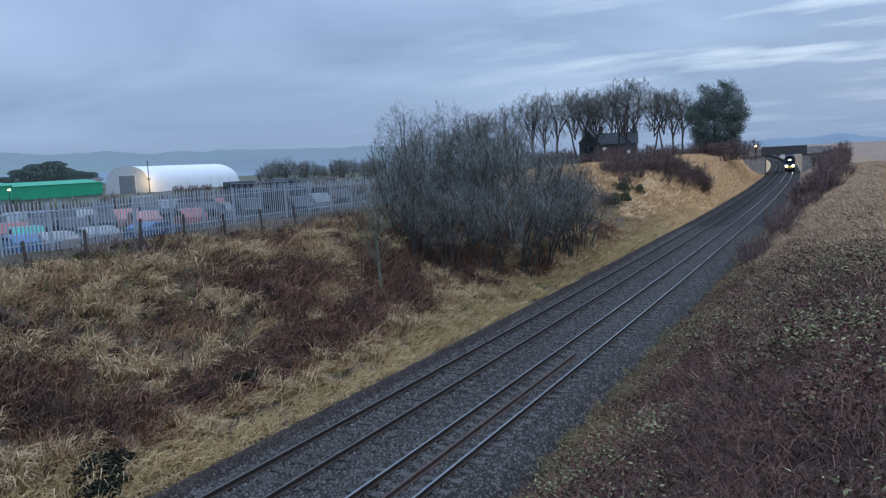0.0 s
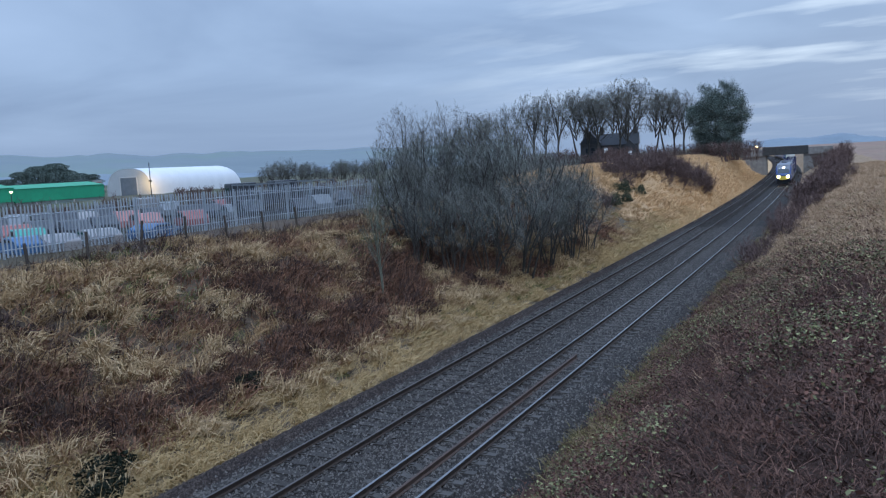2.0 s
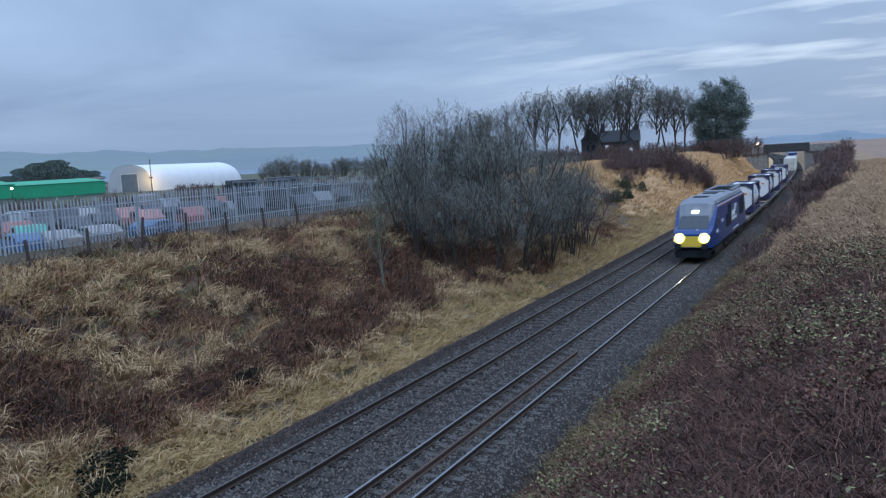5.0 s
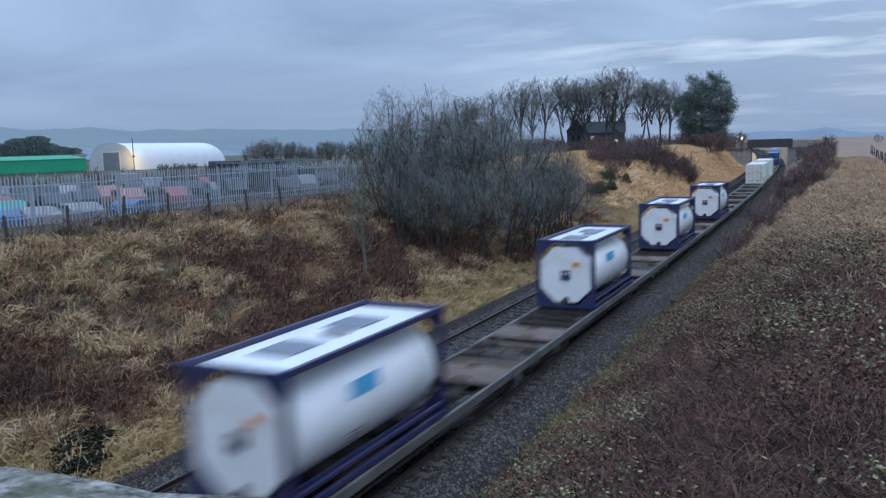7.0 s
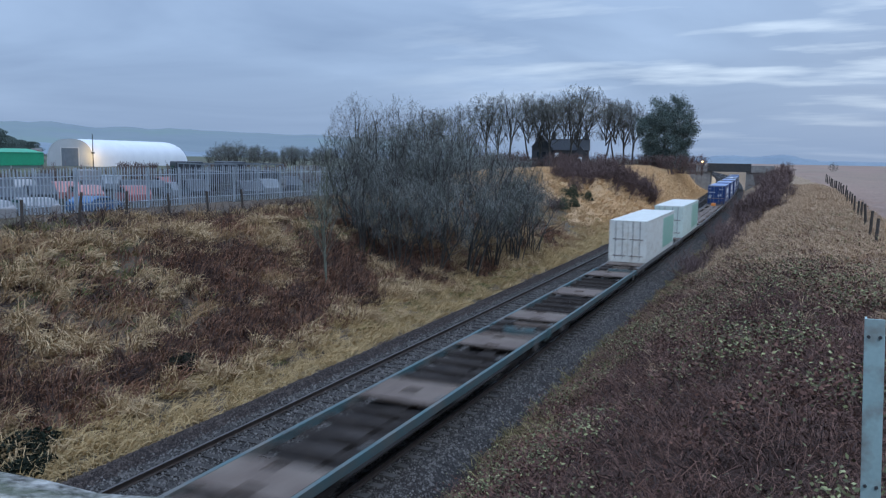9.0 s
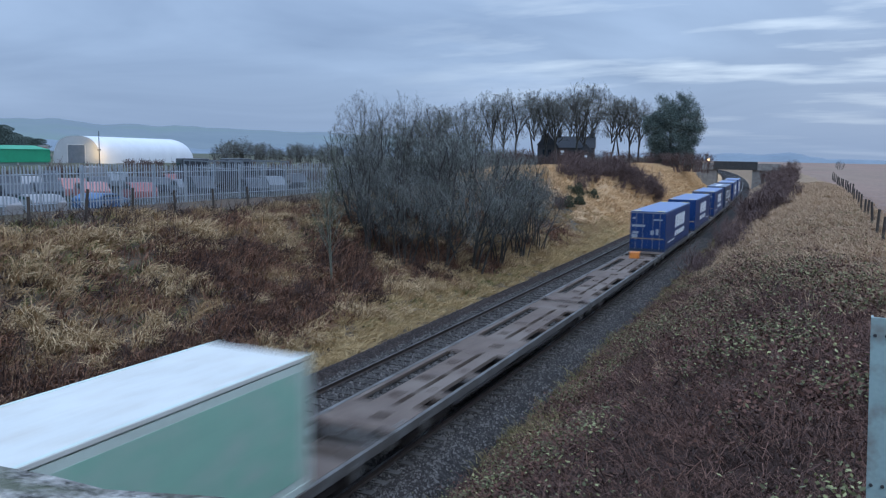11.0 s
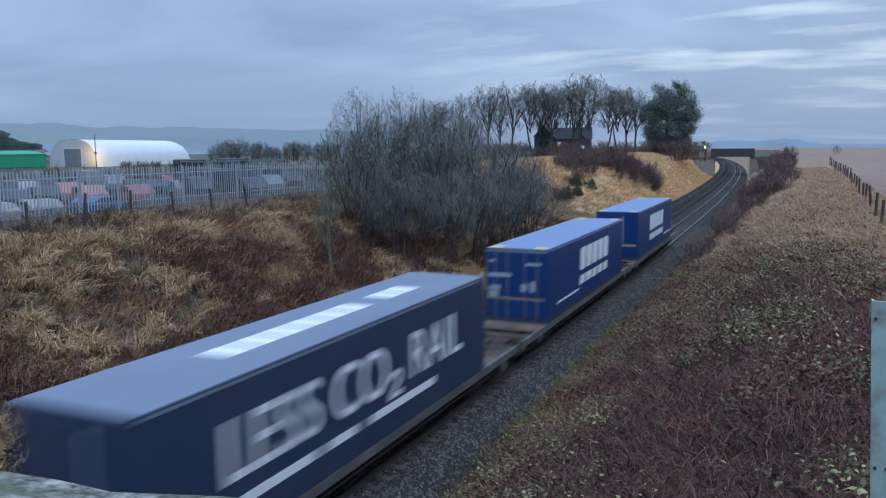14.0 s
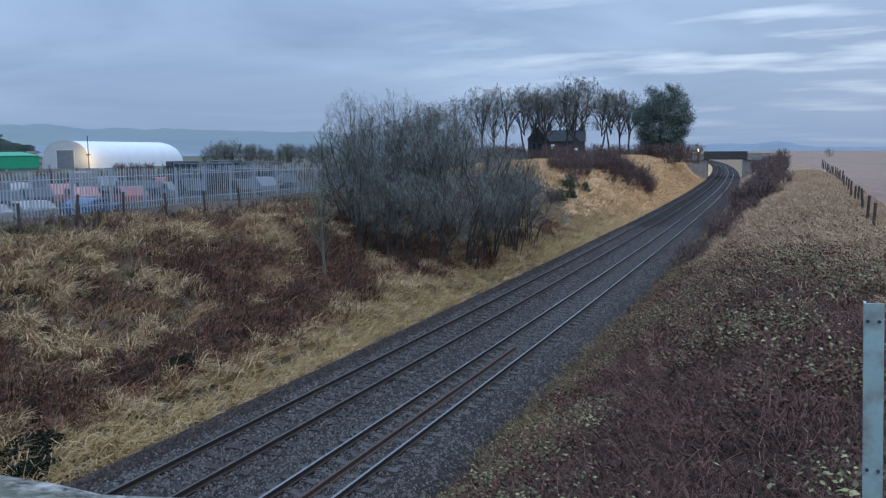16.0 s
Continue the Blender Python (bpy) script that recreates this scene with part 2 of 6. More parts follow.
PROFILE_O = (-3000, -900, -300, -60, -28, -20.5, -17.0, -13.0, -9.5, -7.6, -6.4, -5.7, 2.05, 2.55, 3.4, 5.5, 8.0, 10.0, 12.0, 16.0, 60, 400, 3000)
PROFILE_Z = (4.0, 4.0, 3.6, 4.0, 4.5, 4.3, 3.75, 2.0, 0.45, -0.30, -0.5, -0.21, -0.21, -0.5, -0.2, 1.2, 3.0, 4.0, 4.25, 4.15, 4.1, 3.4, 2.6)


def ground_z(o, s):
    z = float(np.interp(o, PROFILE_O, PROFILE_Z))
    if o < -8 and s > 80:
        # further on the side is steeper and higher
        k = min(1.0, (s - 80) / 32)
        z += k * k * (3 - 2 * k) * float(np.interp(o, (-400, -60, -28, -20, -17, -13, -9.5, -8), (0, 0.6, 1.2, 1.7, 2.2, 3.0, 0.4, 0)))
    if o < -6.6 or o > 2.7:
        edge = min(1.0, (-6.6 - o) / 2 if o < 0 else (o - 2.7) / 2)
        z += (edge * 0.30 * noise.noise((o * 0.55, s * 0.45, 7.0)) if o > 0 else 0.0) + edge * 0.28 * noise.noise((o * 0.22, s * 0.16, 0.0)) + edge * 0.10 * noise.noise((o * 0.8, s * 0.8, 3.0))
    return z


def build_ground():
    os_ = sorted({-3000, -2200, -1500, -1000, -700, -480, -340, -240, -170, -130, -100, -80, -66, -56, -48, -42, -38, 18, 20, 24, 28, 34, 42, 55, 75, 110, 170, 280, 500, 900, 1600, 3000,
                  -5.7, -6.05, -6.4, 2.05, 2.3, 2.55, *[round(-35 + 0.6 * i, 2) for i in range(48)], *[round(2.8 + 0.5 * i, 2) for i in range(30)], -5.0, -3.4, -1.6, 0, 1.2})
    ss = sorted({-2500, -1500, -900, -600, -420, -300, -200, -140, -100, -70, -50, -36, -26, -18, -12, 700, 850, 1050, 1400, 1900, 2600, 3500, *[-6 + 1.0 * i for i in range(96)], *[92 + 4 * i for i in range(62)], *[350 + 25 * i for i in range(14)]})
    verts = [spot(s, o, ground_z(o, s)) for s in ss for o in os_]
    n = len(os_)
    faces = np.array([(j * n + i, j * n + i + 1, (j + 1) * n + i + 1, (j + 1) * n + i) for j in range(len(ss) - 1) for i in range(n - 1)])
    me = soup("ground", np.array(verts), faces, M_EARTH)
    me.materials.append(M_BALLAST); me.materials.append(M_FIELD); me.materials.append(M_PLOUGH)
    mids = [(a + b) / 2 for a, b in zip(os_, os_[1:])]
    me.materials.append(M_DARKFLOOR); me.materials.append(M_TANEARTH); me.materials.append(M_YARD); me.materials.append(M_DRYTURF); me.materials.append(M_CESS)

    def cover(o, s):
        if -6.15 < o < 2.45:
            return 8 if o < -4.95 else 1
        if o > 0:
            return 3 if o > 15 else 4 if s < 30 + 4.5 * max(0, 12 - o) + 2 * math.sin(o * 2) else 7
        # darker ground beneath the thicket
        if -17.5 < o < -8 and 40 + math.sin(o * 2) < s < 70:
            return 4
        if -72 < o < -26 and 0 < s < 110:
            return 6
        return 2 if o < -32 else 5 if s > 84 + 3 * math.sin(o * 1.3) else 0

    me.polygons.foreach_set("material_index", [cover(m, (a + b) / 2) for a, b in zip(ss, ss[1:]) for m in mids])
    me.polygons.foreach_set("use_smooth", [True] * len(me.polygons))
    return tagged(new("ground", me), "grassy railway cutting with ballast bed between fields", "ground", kind="structure")


M_FIELD = mat("rough_field", (0.10, 0.085, 0.06), (0.065, 0.075, 0.035), 0.95, scale=0.05, fine=1.5, bump=0.5, dist=0.1, dirt=(0.06, 0.085, 0.04), dirt_amount=0.8, dirt_scale=0.01)
M_PLOUGH = mat("stubble_field", (0.265, 0.168, 0.122), (0.195, 0.125, 0.092), 0.95, scale=0.08, fine=2.5, bump=0.5, dist=0.08, stretch=(1, 0.2, 1), dirt=(0.22, 0.19, 0.12), dirt_amount=0.4, dirt_scale=0.02)
M_DARKFLOOR = mat("dark_leaf_litter", (0.038, 0.024, 0.020), (0.065, 0.042, 0.034), 1.0, scale=1.5, fine=14, bump=0.8, dist=0.08, spec=0.02)
M_DRYTURF = mat("dry_turf", (0.34, 0.245, 0.165), (0.22, 0.155, 0.10), 0.95, scale=0.5, fine=8, bump=0.8, dist=0.08, spec=0.1)
M_TANEARTH = mat("tan_turf", (0.55, 0.365, 0.195), (0.42, 0.275, 0.15), 0.95, scale=0.4, fine=6, bump=0.8, dist=0.1, dirt=(0.28, 0.21, 0.12), dirt_amount=0.4, dirt_scale=0.1)
M_YARD = mat("dirty_yard_surface", (0.04, 0.04, 0.042), (0.065, 0.06, 0.056), 1.0, scale=0.3, fine=4, bump=0.4, dist=0.05, dirt=(0.04, 0.045, 0.03), dirt_amount=0.6, dirt_scale=0.1, spec=0.02)
ground = build_ground()

# ---- track ----
RAIL_SECTION = [(-0.035, 0), (0.035, 0), (0.035, -0.03), (0.009, -0.05), (0.009, -0.13), (0.07, -0.145), (0.07, -0.158), (-0.07, -0.158), (-0.07, -0.145), (-0.009, -0.13), (-0.009, -0.05), (-0.035, -0.03)]
TRACKS = (0.0, -3.41)


def rail(name, o, s0, s1, step, side_mat, top_mat, parent, label, drop=0.0):
    g = Geo()
    n = len(RAIL_SECTION)
    ss = np.arange(s0, s1 + 0.01, step)
    vs = [spot(s, o + u, w + drop) for s in ss for u, w in RAIL_SECTION]
    fs = [(j * n + i, j * n + (i + 1) % n, (j + 1) * n + (i + 1) % n, (j + 1) * n + i) for j in range(len(ss) - 1) for i in range(n)]
    g.add(vs, fs)
    me = bpy.data.meshes.new(name)
    me.from_pydata(g.v, [], g.f)
    me.materials.append(side_mat); me.materials.append(top_mat)
    me.polygons.foreach_set("material_index", [1 if k % n == 0 else 0 for k in range(len(fs))])
    me.update()
    return part(name, me, None, parent, label)


for o, label, top in ((0.0, "railway track with bright worn rails on concrete sleepers", M_RAILTOP), (-3.41, "railway track with dark rails on old timber sleepers", M_RAILOLD)):
    track = tagged(new("railway_track"), label, "railway track", "tracks", kind="structure")
    rail("rail", o - 0.7525, -420, 640, 5, M_RAIL, M_RAILTOP if o == 0 else top, track, "")
    rail("rail", o + 0.7525, -420, 640, 5, M_RAIL, M_RAILTOP if o == 0 else top, track, "")
    # sleepers one by one along the stretch seen from near, the rest as one part
    conc = o == 0.0
    g = Geo()
    if conc:
        g.prism([(-1.25, -0.30), (1.25, -0.30), (1.25, -0.165), (0.5, -0.165), (0.35, -0.20), (-0.35, -0.20), (-0.5, -0.165), (-1.25, -0.165)], -0.11, 0.11)
    else:
        g.box(-1.3, 1.3, -0.125, 0.125, -0.30, -0.17)
    for side in (-0.7525, 0.7525):
        for e in (-1, 1):
            g.box(side + e * 0.14 - 0.05, side + e * 0.14 + 0.05, -0.06, 0.06, -0.18, -0.135)
    sleeper_mesh = g.mesh("sleeper", M_SLEEPER if conc else M_WOODSLEEPER)
    rest = Geo()
    for i in range(-40, 560):
        s = i * 0.68 + (0.2 if conc else 0.0)
        if 8 <= s <= 75:
            sl = new("sleeper", sleeper_mesh)
            sl.parent = track
            sl.matrix_basis = on_line(s, o, 0.006 * math.sin(i * 2.3), 0.6 * math.sin(i * 1.7))
        else:
            m = on_line(s, o)
            rest.box(-1.28, 1.28, -0.12, 0.12, -0.30, -0.17, m=m)
    tagged(part("distant_sleepers", rest, M_SLEEPER if conc else M_WOODSLEEPER, track), kind="stuff")

loose = tagged(new("loose_rail"), "rusty spare rail lying between the running rails", "rail")
rail("rusty_rail", 0.03, -30, 30.4, 2, M_RUSTRAIL, M_RUSTRAIL, loose, "", -0.03)



def ballast_stones():
    """Loose angular stones over the bed, thick near the viewer."""
    rng = np.random.default_rng(12)
    n = 130000
    s = 9 + 75 * rng.random(n) ** 1.7
    o = -6.1 + 8.5 * rng.random(n)
    z = np.interp(o, PROFILE_O, PROFILE_Z) + 0.005
    # the old track's sleepers are half buried
    z = np.where((np.abs(o + 3.41) < 1.4) & (rng.random(n) < 0.45), -0.165, z)
    z = np.where((np.abs(o) < 1.35) & (rng.random(n) < 0.12), -0.17, z)
    a = CURVE * s
    c = np.c_[X0 - RAD + (RAD + o) * np.cos(a), (RAD + o) * np.sin(a), z]
    base = np.array([(1, 0, -0.3), (-0.5, 0.87, -0.3), (-0.5, -0.87, -0.3), (0.1, 0.05, 0.75)])
    v = base[None] * (0.7 + 0.6 * rng.random((n, 4, 3)))
    t = rng.random(n) * 6.283
    ct, st = np.cos(t)[:, None], np.sin(t)[:, None]
    v = np.stack([v[..., 0] * ct - v[..., 1] * st, v[..., 0] * st + v[..., 1] * ct, v[..., 2]], 2)
    v = v * (0.020 + 0.050 * rng.random((n, 1, 1)) ** 2.5) + c[:, None]
    k = (np.arange(n) * 4)[:, None]
    f = np.concatenate([k + [[0, 1, 3]], k + [[1, 2, 3]], k + [[2, 0, 3]]])
    me = soup("ballast_stones", v.reshape(-1, 3), f, M_STONE)
    me.materials.append(M_CESSSTONE)
    me.polygons.foreach_set("material_index", np.tile((o + rng.normal(0, 0.15, n) < -5.0).astype(np.int32), 3))
    tagged(new("ballast_stones", me), "loose grey crushed stone ballast", "ballast", kind="stuff")


ballast_stones()
# ---- the bridge that the viewer stands on ----
def near_bridge():
    br = tagged(new("road_bridge"), "old stone road bridge with a rough low parapet", "bridge", kind="structure")
    skew = pose(0, 0, 0, 0, 0, 8.0)
    # far edge of the coping just ahead of the viewer, running off to the left
    g = Geo()
    n = 90
    rnd = random.Random(5)
    xs = [-14 + 14.2 * (i / n) ** 0.6 * 1.0 for i in range(n + 1)] + [0.6 + 0.3 * i for i in range(14)]
    prof = [(0.0, -0.40), (0.0, -0.10), (0.02, -0.03), (0.07, 0.0), (0.18, 0.012), (0.30, 0.0), (0.34, -0.03), (0.36, -0.10), (0.36, -0.40)]
    verts = []
    for x in xs:
        for j, (y, z) in enumerate(prof):
            q = noise.noise((x * 3.1, y * 3, z * 3)) * 0.018 + noise.noise((x * 11, y * 11, 4)) * 0.008
            verts.append(skew @ Vector((x, PAR_Y - y + q * 0.5, PAR_Z + z + q)))
    m = len(prof)
    g.add(verts, [(i * m + j, i * m + j + 1, (i + 1) * m + j + 1, (i + 1) * m + j) for i in range(len(xs) - 1) for j in range(m - 1)])
    part("coping", g, M_PARAPET, br, "rough lichened stone coping", smooth=True)
    wall = Geo().box(-22, 5, PAR_Y - 0.34, PAR_Y - 0.03, 5.0, PAR_Z - 0.32, m=skew)
    part("parapet_wall", wall, M_MASONRY, br)
    part("deck", Geo().box(-22, 6, -7.5, PAR_Y - 0.06, 4.85, 6.05, m=skew), M_ROADTAR, br)
    part("parapet_wall", Geo().box(-22, 5, -7.5, -7.1, 6.05, 7.2, m=skew), M_MASONRY, br)
    part("abutment", Geo().box(-24, -17.6, -7.3, PAR_Y - 0.1, -1.0, 4.85, m=skew), M_MASONRY, br)
    part("abutment", Geo().box(-6.2, 6, -7.3, PAR_Y - 0.1, -1.0, 4.85, m=skew), M_MASONRY, br)


PAR_Y, PAR_Z = 1.12, 7.193
near_bridge()


def near_post():
    p = tagged(new("fence_post"), "pale green painted steel fence post with bolt holes", "post")
    g = Geo()
    g.box(-0.036, 0.036, -0.004, 0.004, 0, 3.0, 0.002)
    g.box(-0.036, -0.028, 0.004, 0.05, 0, 3.0, 0.002)
    part("angle_bar", g, M_PALEGREEN, p)
    for z in (2.93, 2.33):
        for x in (-0.02, 0.02):
            part("bolt", Geo().lathe([(-0.012, 0.007), (-0.004, 0.007)], 8, "y", (x, 0, z)), M_STEELBRIDGE, p)
    p.matrix_world = pose(0.406, 3.5, 4.13, 0, -2.5, -5)


M_PALEGREEN = mat("pale_green_paint", (0.33, 0.44, 0.43), (0.27, 0.365, 0.36), 0.55, scale=5, fine=50, bump=0.15, dist=0.002, dirt=(0.15, 0.10, 0.07), dirt_amount=0.55, dirt_scale=9)
near_post()


def far_bridge():
    br = tagged(new("road_bridge"), "distant girder road bridge on stone abutments", "bridge", kind="structure")
    for o0, o1 in ((-13.5, -6.0), (3.0, 9.5)):
        part("abutment", Geo().box(o0, o1, -4, 4, -0.8, 5.0), M_MASONRY, br, "stone abutment")
    part("deck", Geo().box(-12.5, 9.0, -4.2, 4.2, 4.9, 5.6), M_STEELBRIDGE, br)
    for y in (-4.4, 4.2):
        part("girder", Geo().box(-7.0, 4.2, y, y + 0.2, 4.7, 6.9, 0.02), M_STEELBRIDGE, br, "dark steel edge girder")
        for i in range(12):
            x = -6.6 + i * 0.95
            part("stiffener", Geo().box(x, x + 0.06, y - 0.08, y, 4.75, 6.85), M_STEELBRIDGE, br)
        part("parapet_wall", Geo().box(-14, -7.0, y, y + 0.3, 4.6, 6.4), M_MASONRY, br)
        part("parapet_wall", Geo().box(4.2, 10.0, y, y + 0.3, 4.6, 6.4), M_MASONRY, br)
    br.matrix_world = on_line(237, 0, 0)


far_bridge()
# ---- vegetation ----
def blades(name, pts, lean, length, width, material, rng, label, category, spread=0.6, per=14, radius=0.16, droop=0.55):
    """Tufts of bent grass blades: pts (n, 3) roots, lean the way that they hang."""
    n = len(pts) * per
    root = np.repeat(pts, per, axis=0) + np.c_[rng.normal(0, radius, (n, 2)), np.zeros(n)]
    L = length[0] + (length[1] - length[0]) * rng.random(n)
    tuft = np.repeat(rng.normal(0, 0.35, (len(pts), 2)), per, axis=0)
    d = np.c_[rng.normal(0, spread, (n, 2)) + tuft + np.asarray(lean), np.ones(n)]
    d /= np.linalg.norm(d, axis=1)[:, None]
    side = np.cross(d, rng.normal(0, 1, (n, 3)))
    side /= np.linalg.norm(side, axis=1)[:, None] + 1e-9
    w = width * (0.6 + 0.8 * rng.random(n))
    mid = root + d * (L * 0.55)[:, None]
    d2 = d + np.c_[d[:, :2] * 0.9, -droop * (0.4 + rng.random(n))]
    d2 /= np.linalg.norm(d2, axis=1)[:, None]
    tip = mid + d2 * (L * 0.5)[:, None]
    sw = side * w[:, None]
    v = np.stack([root - sw, root + sw, mid + sw * 0.7, mid - sw * 0.7, tip], 1).reshape(-1, 3)
    k = (np.arange(n) * 5)[:, None]
    f = np.concatenate([k + [[0, 1, 2]], k + [[0, 2, 3]], k + [[3, 2, 4]]])
    return tagged(new(name, soup(name, v, f, material)), label, category, kind="stuff")


def sample(rng, n, o0, o1, s0, s1, keep, near=1.0):
    """Points on the ground in a stretch of the cutting, kept by a rule; thinner with distance for near > 1."""
    out = []
    for _ in range(n):
        o, s = o0 + (o1 - o0) * rng.random(), s0 + (s1 - s0) * rng.random() ** near
        if rng.random() < keep(o, s):
            out.append(spot(s, o, ground_z(o, s) - 0.03))
    return np.array(out).reshape(-1, 3)


def patch(o, s, scale, seed):
    return noise.noise((o * scale, s * scale * 0.7, seed)) + 0.5 * noise.noise((o * scale * 2.7, s * scale * 2.1, seed + 9))


def smooth(a, b, x):
    t = min(1.0, max(0.0, (x - a) / (b - a)))
    return t * t * (3 - 2 * t)


M_FARTAN = mat("bleached_grass", (0.66, 0.455, 0.255), (0.50, 0.335, 0.185), 0.95, scale=0.3, fine=6, bump=0, island=0.5, spec=0.05)
M_TOE = mat("dull_grass", (0.26, 0.215, 0.11), (0.12, 0.10, 0.05), 0.9, scale=0.4, fine=6, bump=0, island=0.7, spec=0.08)
M_STRAW = mat("dead_straw", (0.50, 0.345, 0.19), (0.235, 0.15, 0.085), 0.9, scale=0.4, fine=6, bump=0, island=0.6, spec=0.08)
M_SLOPE = mat("brown_dry_grass", (0.54, 0.385, 0.25), (0.29, 0.20, 0.13), 0.9, scale=0.3, fine=6, bump=0, island=0.6, spec=0.08)
M_PALE = mat("bleached_tussock", (0.57, 0.42, 0.245), (0.34, 0.24, 0.14), 0.9, scale=0.3, fine=6, bump=0, island=0.5, spec=0.08)
M_TAN = mat("pale_dry_grass", (0.58, 0.43, 0.23), (0.36, 0.26, 0.135), 0.9, scale=0.3, fine=6, bump=0, island=0.5, spec=0.08)
M_OLIVE = mat("winter_grass", (0.25, 0.245, 0.105), (0.135, 0.145, 0.06), 0.9, scale=0.4, fine=6, bump=0, island=0.6, spec=0.08)
M_RUSSET = mat("dead_bracken", (0.29, 0.158, 0.10), (0.115, 0.064, 0.047), 0.9, scale=0.4, fine=6, bump=0, island=0.7, spec=0.08)
M_UMBER = mat("dead_stems", (0.10, 0.066, 0.056), (0.035, 0.025, 0.023), 0.9, scale=0.4, fine=6, bump=0, island=0.7, spec=0.08)
M_BARK = mat("grey_bark", (0.065, 0.06, 0.052), (0.032, 0.03, 0.028), 0.9, scale=2, fine=25, bump=0.4, dist=0.01)
# twig colour raised towards pale grey to carry the haze in the air
M_HAZETWIG = mat("bare_twigs", (0.205, 0.207, 0.188), (0.108, 0.112, 0.104), 0.9, scale=0.3, fine=5, bump=0, island=0.6, spec=0.08)
M_TWIGRED = mat("reddish_twigs", (0.165, 0.112, 0.102), (0.088, 0.064, 0.06), 0.9, scale=0.3, fine=5, bump=0, island=0.6, spec=0.08)
M_PALEBARK = mat("greenish_bark", (0.20, 0.21, 0.16), (0.11, 0.12, 0.09), 0.9, scale=2, fine=25, bump=0.3)
# evergreen leaf colour lightened and greyed, with distance haze mixed in
M_HAZEGREEN = mat("evergreen_leaves", (0.125, 0.158, 0.142), (0.09, 0.115, 0.105), 0.8, scale=0.4, fine=4, bump=0, island=0.25, spec=0.03)
M_BRAMBLE = mat("bramble_leaf", (0.19, 0.195, 0.10), (0.06, 0.06, 0.034), 0.7, scale=0.3, fine=4, bump=0, island=0.8, spec=0.08)
M_TANGLE = mat("bramble_stem", (0.24, 0.14, 0.11), (0.07, 0.042, 0.037), 0.9, scale=0.4, fine=6, bump=0, island=0.8, spec=0.08)
M_DEADLEAF = mat("dead_leaf", (0.20, 0.105, 0.078), (0.036, 0.021, 0.020), 0.85, scale=0.25, fine=4, bump=0, island=0.75, spec=0.08)
M_LEAFPALE = mat("pale_leaf", (0.35, 0.345, 0.18), (0.18, 0.185, 0.085), 0.8, scale=0.3, fine=4, bump=0, island=0.8, spec=0.05)


def left_bank():
    rng = np.random.default_rng(3)
    pale = lambda o, s: math.exp(-((o + 16.8) / 2.6) ** 2 - ((s - 20.5) / 4.0) ** 2)
    belt = lambda o, s: math.exp(-((o + 9.3 + 0.11 * (s - 20)) / 1.15) ** 2) * smooth(14, 18, s) * smooth(42, 33, s)
    rus = lambda o, s: smooth(0.0, 0.34, 0.55 * patch(o, s, 0.24, 1.0) + 0.62 * belt(o, s) + 0.30 * math.exp(-((o + 13.5) / 2.2) ** 2 - ((s - 33) / 7) ** 2) + 0.05 - 0.8 * pale(o, s)) * smooth(-7.9, -8.9, o)
    gre = lambda o, s: max(smooth(0.08, 0.35, patch(o, s, 0.2, 5.0) + 0.08) * (0.4 + 0.6 * smooth(-12, -15, o)), 0.9 * math.exp(-((o + 16.2) / 1.7) ** 2 - ((s - 22.5) / 3.0) ** 2), 0.8 * math.exp(-((o + 7.6) / 1.2) ** 2 - ((s - 50) / 9) ** 2))
    tuft = lambda o, s: 0.12 + 0.88 * smooth(-0.05, 0.22, patch(o, s, 0.75, 40.0))
    dn = (0.55, -0.05)
    # short pale grass at the foot, rank straw above
    blades("dry_grass", sample(rng, 9500, -10.2, -6.25, 6, 105, lambda o, s: smooth(-6.2, -6.6, o) * smooth(-10.2, -8.8, o) * (1 - 0.9 * rus(o, s)) * (0.35 + 0.65 * tuft(o + 3, s)) * (1 - 0.7 * gre(o, s)), 1.4), (0.75, -0.1), (0.25, 0.62), 0.013, M_TAN, rng, "pale dry winter grass along the ballast edge", "grass", per=20)
    blades("rank_grass", sample(rng, 9000, -21, -8.3, 6, 100, lambda o, s: max(tuft(o, s), pale(o, s)) * (1 - 0.85 * rus(o, s)) * (1 - 0.6 * gre(o, s)) * (0.35 if 40 < s < 70 and -17 < o < -8.5 else 1), 1.25), dn, (0.4, 0.95), 0.014, M_STRAW, rng, "rank straw-coloured grass on the cutting side", "grass", per=16, radius=0.2)
    blades("green_grass", sample(rng, 5400, -21, -7.0, 6, 90, lambda o, s: gre(o, s) * (1 - rus(o, s)), 1.25), dn, (0.25, 0.6), 0.014, M_OLIVE, rng, "olive green winter grass patches", "grass", per=16)
    blades("dead_bracken", sample(rng, 9000, -19, -8.0, 8, 75, lambda o, s: 0.2 * smooth(-9, -10, o) + 0.8 * rus(o, s), 1.2), (0.25, 0.0), (0.4, 1.0), 0.018, M_RUSSET, rng, "russet dead bracken and willowherb", "bracken", spread=0.4, per=12, droop=0.9)
    blades("dead_stems", sample(rng, 5200, -21, -8.2, 8, 70, lambda o, s: (1 - 0.8 * pale(o, s)) * (0.10 + 0.9 * max(rus(o, s), 0.35 * smooth(-16.5, -18.5, o))) * smooth(-8.2, -9.2, o), 1.2), (0.12, 0.0), (0.6, 1.4), 0.012, M_UMBER, rng, "dark upright dead weed stems", "weeds", spread=0.22, per=7, droop=0.2)
